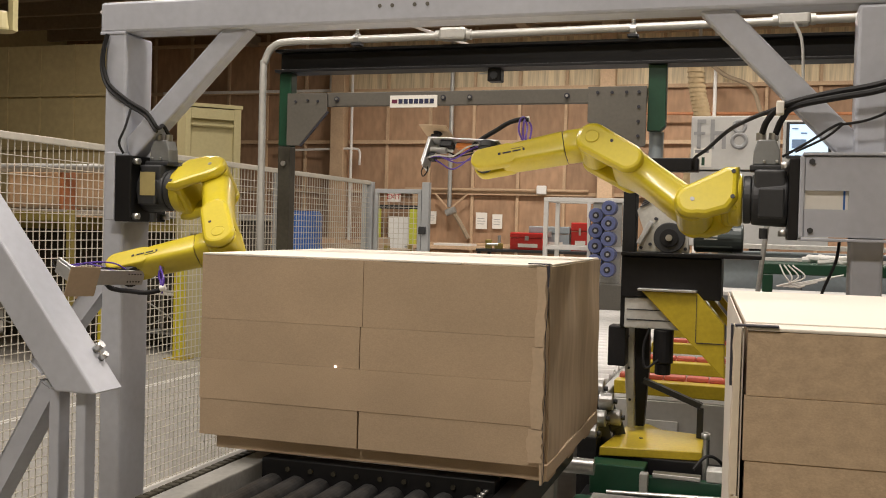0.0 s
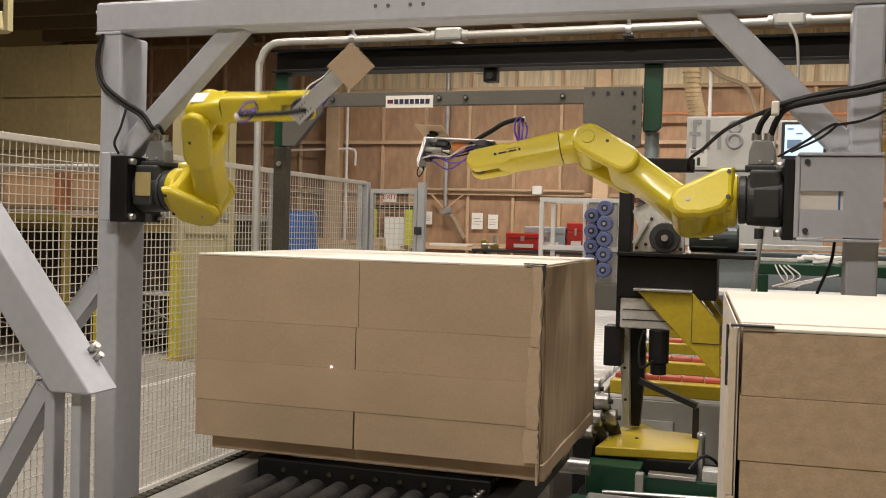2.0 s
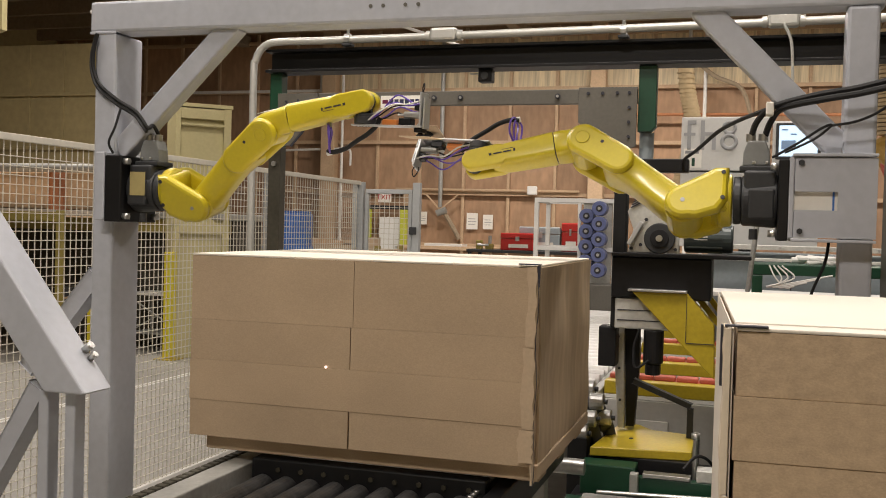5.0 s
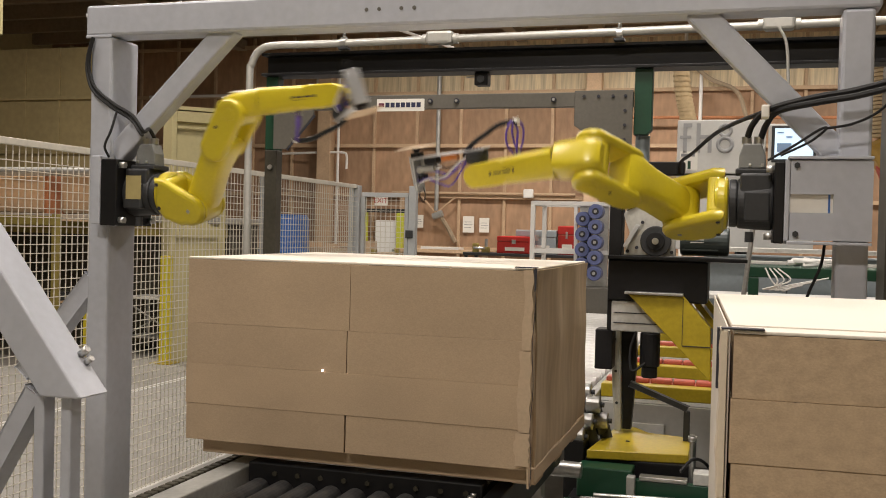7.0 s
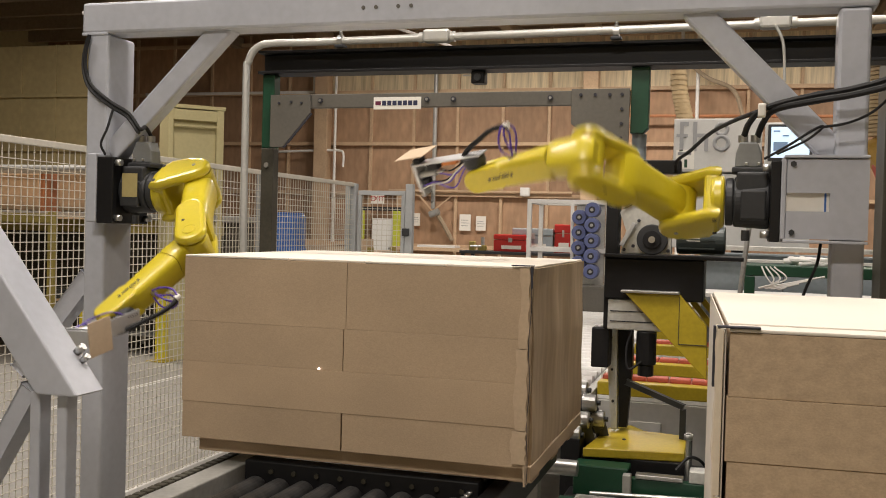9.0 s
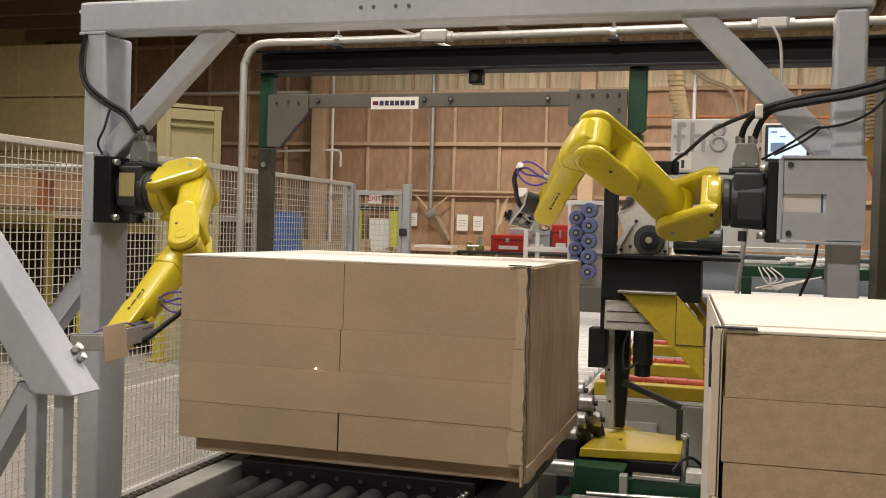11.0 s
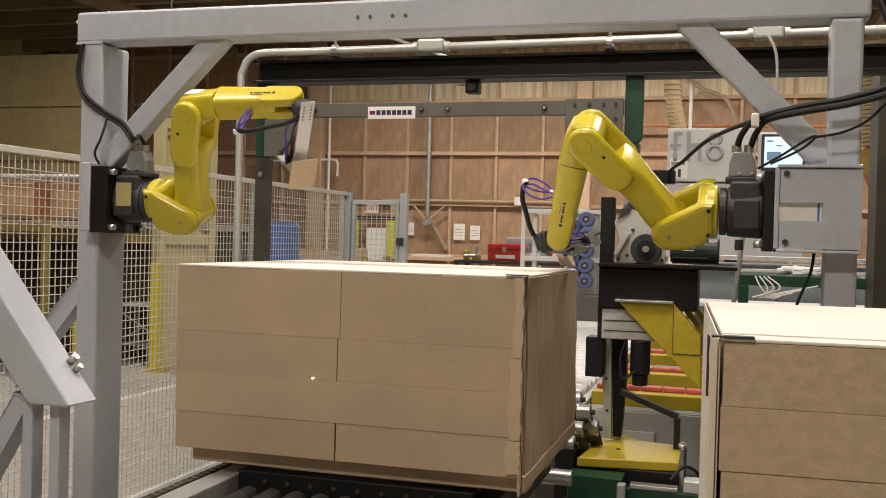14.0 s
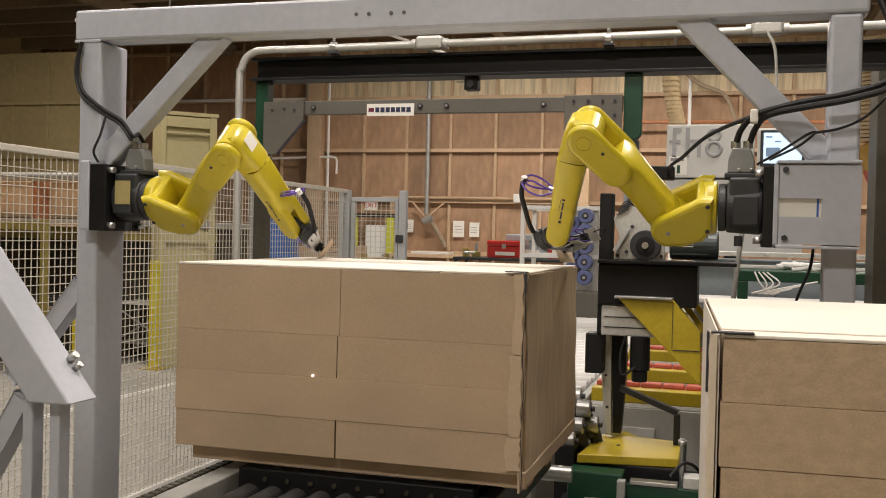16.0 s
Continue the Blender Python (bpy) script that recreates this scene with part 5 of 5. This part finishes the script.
def robot(m, label):
    """The fixed parts of a small six-axis arm; x of its space points up the wall."""
    r = thing("industrial_robot", label, "industrial robot", m)
    b = part("base", rod((0, 0, 0.026), (0, 0, 0.118), 0.073, 40, r2=0.068, bevel=0.006), CHARCOAL, r, "dark grey cast base")
    part("cable_block", box(0.004, 0.079, -0.062, 0.062, 0.030, 0.112, 0.008, seg=3), CHARCOAL, b)
    part("side_cover", box(-0.050, 0.030, -0.0755, 0.0755, 0.034, 0.100, 0.005), CHARCOAL, b)
    part("collar", rod((0, 0, 0.1185), (0, 0, 0.139), 0.065, 32, bevel=0.004), CHARCOAL, b)
    part("mounting_plate", box(-0.106, 0.106, -0.10, 0.10, 0 if m.col[1][1] > 0 else -0.033, 0.0255, 0.003), BLACK, r, "black steel mounting plate")
    for sx in (-1, 1):
        for sy in (-1, 1):
            part("bolt", rod((sx * 0.088, sy * 0.082, 0.026), (sx * 0.088, sy * 0.082, 0.046), 0.011, 6), STEEL, r)
    side = -1 if m.col[1][1] > 0 else 1
    if side > 0:
        part("rating_plate", box(-0.02, 0.055, side * 0.0765 - 0.001, side * 0.0765 + 0.001, 0.045, 0.10), OCHRE, b, "ochre rating plate")
    part("socket_block", box(0.0765, 0.092, -0.045, 0.045, 0.040, 0.125, 0.004), CHARCOAL, r)
    h = part("connector_hood", prism([(0.0925, 0.046), (0.13, 0.048), (0.160, 0.060), (0.160, 0.106), (0.13, 0.116), (0.0925, 0.118)], -0.028, 0.028, "y", 0.004), HOOD, r, "grey connector hood")
    for z in (0.066, 0.098):
        part("cable_gland", rod((0.1605, 0, z), (0.180, 0, z), 0.013, 12), STEEL, h)
        part("lock_lever", box(0.096, 0.106, -0.034, 0.034, z - 0.014, z - 0.006, 0.002), STEEL, h)
    part("drain_plug", rod((-0.105, side * 0.06, 0.085), (-0.077, side * 0.06, 0.085), 0.011, 12), CHARCOAL, r)
    return r


def robot_links(r):
    """The moving links, each in its own joint's space."""
    links = []
    t = rod((0, 0, 0.141), (0, 0, 0.178), 0.073, 40, bevel=0.010)
    outline = [(-0.064, 0.150), (0.03, 0.150), (0.068, 0.175), (A1 + 0.049, H2 - 0.035)]
    outline += [(A1 + 0.049 * math.cos(a), H2 + 0.049 * math.sin(a)) for a in np.linspace(-0.3, 2.75, 18)] + [(-0.046, 0.215), (-0.064, 0.185)]
    for s in (-1, 1):
        prism(outline, min(s * 0.047, s * 0.081), max(s * 0.047, s * 0.081), "y", 0.0165, t)
    box(-0.058, 0.058, -0.060, 0.060, 0.150, 0.196, 0.014, t, 3)
    tu = part("turret", t, YELLOW, r)
    for x, z in ((-0.045, 0.165), (0.03, 0.165), (A1, H2)):
        for s in (-1, 1):
            part("screw_cap", rod((x, s * 0.080, z), (x, s * 0.0825, z), 0.006, 10), INK if z < 0.2 else STEELGREY, tu)
    links.append(tu)
    u = rod((0, -0.053, 0), (0, 0.053, 0), 0.050, 32, bevel=0.008)
    loft([(-0.035, 0, 0.030, 0.046), (-0.01, 0, 0.045, 0.050), (0.05, -0.002, 0.047, 0.052), (0.10, -0.006, 0.045, 0.052), (0.15, -0.009, 0.044, 0.054), (0.185, -0.010, 0.045, 0.060), (0.21, -0.009, 0.046, 0.070), (0.238, -0.006, 0.046, 0.074), (0.252, -0.006, 0.040, 0.070)], 32, 3.6, u)
    for s in (-1, 1):
        prism(capsule2(-0.006, 0.225, 0.045, 0, L2, 0.048, 16), min(s * 0.048, s * 0.077), max(s * 0.048, s * 0.077), "y", 0.0135, u)
    ua = part("upper_arm", u, YELLOW, r)
    for s in (-1, 1):
        part("pivot_cap", rod((0, s * 0.0765, L2), (0, s * 0.0785, L2), 0.020, 24, bevel=0.002), YELLOW, ua)
        part("screw_cap", rod((-0.02, s * 0.0765, L2 - 0.055), (-0.02, s * 0.0782, L2 - 0.055), 0.005, 8), INK, ua)
    links.append(ua)
    e = rod((0, -0.047, 0), (0, 0.047, 0), 0.045, 32, bevel=0.006)
    loft([(-0.042, -0.017, 0.022, 0.032), (-0.032, -0.018, 0.033, 0.043), (0.0, -0.022, 0.038, 0.048), (0.045, -0.022, 0.041, 0.047), (0.070, -O3, 0.042, 0.046), (0.084, -O3, 0.041, 0.043)], 28, 3.8, e)
    el = part("elbow", e, YELLOW, r)
    if r.matrix_basis.translation.x < -1:
        part("pale_label", box(-0.0625, -0.0605, -0.024, 0.024, -0.018, 0.028), PAPER, el, "pale label")
    links.append(el)
    f = loft([(0.087, 0, 0.042, 0.042), (0.12, 0, 0.041, 0.041), (0.22, 0, 0.037, 0.039), (0.262, 0, 0.034, 0.038), (0.275, 0, 0.028, 0.034)], 28, 4.5)
    for s in (-1, 1):
        prism(capsule2(0, 0.255, 0.035, 0, L3, 0.033, 16), min(s * 0.009, s * 0.0385), max(s * 0.009, s * 0.0385), "y", 0.006, f)
    fo = part("forearm", f, YELLOW, r)
    for s in (-1, 1):
        for z0, z1, x0, x1 in ((0.200, 0.206, -0.005, 0.004), (0.212, 0.236, -0.0022, 0.0024), (0.241, 0.266, -0.0022, 0.0024), (0.272, 0.280, -0.004, 0.004), (0.205, 0.240, -0.0090, -0.0078)):
            part("lettering", box(x0, x1, min(s * 0.0395, s * 0.0402), max(s * 0.0395, s * 0.0402), z0, z1), INK, fo)
    part("joint_ring", rod((0, 0, 0.0845), (0, 0, 0.0865), 0.040, 28), INK, fo)
    part("hose_loop", hose([(-0.040, 0.012, 0.205), (-0.070, 0.030, 0.212), (-0.105, 0.032, 0.205), (-0.128, 0.012, 0.195), (-0.105, -0.004, 0.190), (-0.070, 0.004, 0.195), (-0.040, 0.006, 0.20)], 0.003), PURPLE, fo, "purple air hose loop")
    part("hose_loop", hose([(-0.040, -0.010, 0.20), (-0.075, -0.022, 0.188), (-0.110, -0.018, 0.180), (-0.128, 0.0, 0.19), (-0.105, 0.012, 0.198), (-0.070, 0.0, 0.205), (-0.040, -0.004, 0.20)], 0.003), PURPLE, fo)
    part("hose_fitting", rod((-0.038, 0, 0.20), (-0.052, 0, 0.20), 0.008, 10), STEEL, fo)
    part("hose_tie", rod((-0.126, 0, 0.180), (-0.126, 0, 0.196), 0.009, 10), WHITE, fo)
    part("sleeved_hose", hose([(-0.122, 0.002, 0.182), (-0.128, 0.004, 0.205), (-0.124, 0.004, 0.245), (-0.108, 0.002, 0.285), (-0.094, 0, 0.322), (-0.076, 0, 0.352), (-0.055, 0, 0.368)], 0.0072, 8, 10), RUBBER, fo, "black sleeved hose")
    links.append(fo)
    w = rod((0, -0.0085, 0), (0, 0.0085, 0), 0.028, 24, bevel=0.002)
    rod((0, 0, 0.034), (0, 0, 0.061), 0.030, 24, w, bevel=0.003)
    box(-0.02, 0.02, -0.0084, 0.0084, 0.02, 0.040, 0.001, w)
    wr = part("wrist", w, CHARCOAL, r, "dark wrist flange")
    links.append(wr)
    gr = part("gripper", rod((0, 0, -0.018), (0, 0, 0.004), 0.033, 24, bevel=0.002), CHARCOAL, r, "aluminium gripper with air hoses")
    part("top_plate", box(-0.035, 0.20, -0.023, 0.023, 0.005, 0.010, 0.001), ALU, gr)
    for k in range(5):
        for yy in (-0.012, 0.012):
            part("screw", rod((-0.02 + 0.01 * k, yy, 0.0102), (-0.02 + 0.01 * k, yy, 0.0112), 0.0025, 8), INK, gr)
    part("end_plate", box(0.190, 0.196, -0.023, 0.023, -0.090, 0.0045, 0.001), ALU, gr)
    part("end_plate", box(0.200, 0.205, -0.018, 0.018, -0.075, 0.0135, 0.001), ALU, gr)
    part("corner_gusset", prism([(0.160, 0.0045), (0.1895, 0.0045), (0.1895, -0.03)], -0.022, -0.018, "y"), ALU, gr)
    part("cylinder", rod((0.135, 0.004, -0.026), (0.189, 0.004, -0.026), 0.010, 14), STEELGREY, gr)
    part("piston_rod", rod((0.112, 0.004, -0.026), (0.1345, 0.004, -0.026), 0.0035, 10), STEEL, gr)
    part("valve", box(0.060, 0.110, -0.016, 0.004, -0.012, 0.0045, 0.002), ORANGEVALVE, gr, "orange valve")
    part("manifold", box(0.120, 0.160, -0.015, 0.015, -0.016, 0.0042, 0.002), BLACK, gr)
    part("sensor_block", box(0.168, 0.189, -0.012, 0.012, -0.060, -0.040, 0.002), BLACK, gr)
    part("pad_block", box(0.172, 0.199, -0.016, 0.016, 0.0105, 0.024, 0.002), BLACK, gr)
    part("suction_cup", rod((0.186, 0, 0.0245), (0.186, 0, 0.036), 0.006, 14, r2=0.015), RUBBER, gr)
    part("edge_board", box(0.140, 0.235, -0.045, 0.045, 0.0365, 0.0395, 0.001), CARD, gr, "flat tan card edge board")
    loose = random.Random(5)
    for k in range(6):
        y = (k - 2.5) * 0.008
        dip = loose.uniform(-0.085, -0.03)
        part("air_hose", hose([(0.02, y, -0.006), (0.055, y * 1.6, dip * 0.5), (0.10, y * 1.4 + loose.uniform(-0.008, 0.008), dip), (0.15, y * 1.2, dip * 0.9 + loose.uniform(-0.012, 0.012)), (0.188, y, -0.035 - 0.006 * k)], 0.0024), (PURPLE, RUBBER, PURPLE, RUBBER, PURPLE, PIPEGREY)[k], gr)
    part("loose_wire", hose([(0.192, 0.01, -0.088), (0.196, 0.008, -0.105), (0.190, 0.0, -0.118), (0.184, -0.004, -0.10), (0.187, -0.006, -0.08)], 0.0018), RUBBER, gr)
    links.append(gr)
    return links


OCHRE = material("ochre_plate", (0.40, 0.33, 0.14), 0.5, 0, 0.08, 8, 60, 0.03)
HOOD = material("grey_connector_cast", (0.26, 0.27, 0.27), 0.45, 0.3, 0.1, 8, 70, 0.12)
ORANGEVALVE = material("orange_valve", (0.62, 0.20, 0.04), 0.45, 0, 0.1, 8, 60, 0.03)
WEST = Matrix.Translation((-1.945, FRAME_Y, 1.543)) @ Matrix(((0, 0, 1), (0, -1, 0), (1, 0, 0))).to_4x4()
EAST = Matrix.Translation((0.093, FRAME_Y, 1.543)) @ Matrix(((0, 0, -1), (0, 1, 0), (1, 0, 0))).to_4x4()
robot_w = robot(WEST, "yellow six-axis robot arm bolted to the fence-side post")
links_w = robot_links(robot_w)
robot_e = robot(EAST, "yellow six-axis robot arm bolted to the bracketed post")
links_e = robot_links(robot_e)


# ---- seconds, then the six joint angles in degrees ----
SWING = [
    (0, -47, -62, -159, 178, -131, -43), (0.2, -51, -64, -153, 181, -131, -33),
    (0.5, -91, -68, -110, 164, -81, 2), (0.8, -117, -73, -130, 137, -49, 6),
    (1, -110, -66, -96, 123, -41, 13), (1.2, -109, -69, -58, 109, -52, 14),
    (1.4, -110, -65, -34, 96, -60, -13), (1.5, -113, -66, -18, 82, -71, -5),
    (1.6, -116, -68, 0, 81, -77, 9), (2, -139, -74, -1, 69, -67, 37),
    (2.2, -151, -78, -4, 36, -61, -45), (2.4, -151, -74, -4, 83, -34, -124)]
LIFT = [
    (2.5, -156, -76, -3, 110, -37, -115), (2.6, -160, -77, -1, 137, -81, -72),
    (2.8, -142, -59, -14, 166, -58, 3), (3, -160, -44, -18, 178, -99, 9),
    (3.3, -166, -42, -11, 167, -103, 6), (6.75, -166, -42, -11, 167, -103, 6)]
BACK = [
    (6.9, -177, -50, -5, 176, -82, 44), (7, -167, -61, -4, 172, -76, 51),
    (7.1, -151, -72, -5, 177, -55, 69), (7.3, -175, -90, 3, 191, -46, 89),
    (7.5, -155, -79, -21, 206, -81, 87), (7.7, -132, -81, -47, 171, -90, 32),
    (7.9, -106, -68, -85, 144, -41, -17), (8, -93, -69, -101, 140, -56, -21),
    (8.1, -79, -67, -125, 147, -64, -21), (8.3, -51, -66, -159, 171, -102, -26),
    (8.5, -50, -63, -172, 167, -124, -29), (8.7, -58, -58, -144, 175, -134, -10),
    (9, -51, -67, -108, 181, -109, -30)]
PICK = [
    (9.2, -46, -71, -93, 184, -97, -46), (9.6, -46, -71, -93, 184, -97, -46),
    (10.8, -46, -71, -93, 184, -97, -46), (11.3, -54, -66, -102, 179, -97, -26)]
AGAIN = [
    (11.5, -46, -65, -156, 178, -131, -43), (11.7, -51, -66, -152, 181, -131, -33),
    (12.0, -94, -67, -111, 164, -81, 2), (12.3, -118, -72, -130, 156, -57, -2),
    (12.5, -111, -65, -95, 154, -55, -1), (12.7, -109, -70, -54, 122, -58, 9),
    (12.9, -109, -67, -26, 91, -59, -10), (13.0, -112, -69, -9, 67, -67, 2),
    (13.1, -115, -71, 9, 68, -74, 15), (13.5, -139, -74, -1, 69, -67, 37),
    (13.7, -151, -79, 0, 36, -63, -45), (13.9, -151, -75, -1, 87, -38, -126),
    (14.0, -157, -76, 0, 116, -42, -118)]
PRESS = [
    (14.5, -150, -63, -8, 131, -28, -133), (14.8, -117, -54, -9, 43, -20, -79),
    (15, -107, -39, -1, -6, -92, -36), (15.3, -85, -49, 50, -57, -2, 35),
    (15.5, -99, -58, 58, -43, -33, 16), (15.6, -107, -62, 62, -36, -41, 15),
    (16, -138, -48, 75, 20, -43, 22)]
EAST_ARM = [
    (0, 204, -34, 13, 2, -110, -6), (6.75, 204, -34, 13, 2, -110, -6),
    (7, 115, -51, 18, 54, -92, 5), (7.1, 105, -47, 17, 68, -96, 2),
    (7.5, 90, -47, -1, 90, -86, -13), (8.5, 87, -46, -11, 94, -84, -8),
    (8.7, 89, -47, 1, 80, -87, 0), (8.9, 98, -53, 13, 52, -87, 0),
    (9, 116, -50, 23, 39, -94, 0), (9.1, 189, -47, 26, 9, -110, 1),
    (9.2, 212, -53, 23, 10, -102, -8), (10, 173, -54, 45, 5, -126, -7),
    (11.3, 123, -55, 70, 0, -70, -30), (11.5, 140, -54, 74, 12, -46, -56),
    (12, 149, -51, 77, 2, -46, -52), (16, 149, -51, 77, 2, -46, -52)]


def glide(rows, t):
    """Joint angles at t: a smooth curve through the rows that never overshoots."""
    ts = [r[0] for r in rows]
    k = max(0, min(len(ts) - 2, sum(1 for x in ts if x <= t) - 1))
    h = ts[k + 1] - ts[k]
    u = max(0.0, min(1.0, (t - ts[k]) / h))
    out = []
    for j in range(1, 7):
        def slope(i):
            if i <= 0 or i >= len(ts) - 1:
                return 0.0
            a = (rows[i][j] - rows[i - 1][j]) / (ts[i] - ts[i - 1])
            b = (rows[i + 1][j] - rows[i][j]) / (ts[i + 1] - ts[i])
            return 0.0 if a * b <= 0 else 2 * a * b / (a + b)
        p, q, a, b = rows[k][j], rows[k + 1][j], slope(k) * h, slope(k + 1) * h
        out.append(p + a * u + (3 * (q - p) - 2 * a - b) * u * u + (2 * (p - q) + a + b) * u ** 3)
    return out


def true_size():
    """Takes the plan's units to metres: every mesh, and where every thing and part stands."""
    for me in bpy.data.meshes:
        me.transform(Matrix.Scale(UNIT, 4))
    for ob in scene.collection.objects:
        if ob.type in ("MESH", "EMPTY"):
            ob.location *= UNIT


def in_metres(m):
    m = m.copy()
    m.translation *= UNIT
    return m


def motions():
    west_arm = SWING + LIFT + BACK + PICK + AGAIN + PRESS
    for links, rows in ((links_w, west_arm), (links_e, EAST_ARM)):
        steps = [arm_poses(glide(rows, k / 10)) for k in range(161)]
        for n, ob in enumerate(links):
            walk(ob, [(k / 10, in_metres(s[n])) for k, s in enumerate(steps)])


true_size()
motions()
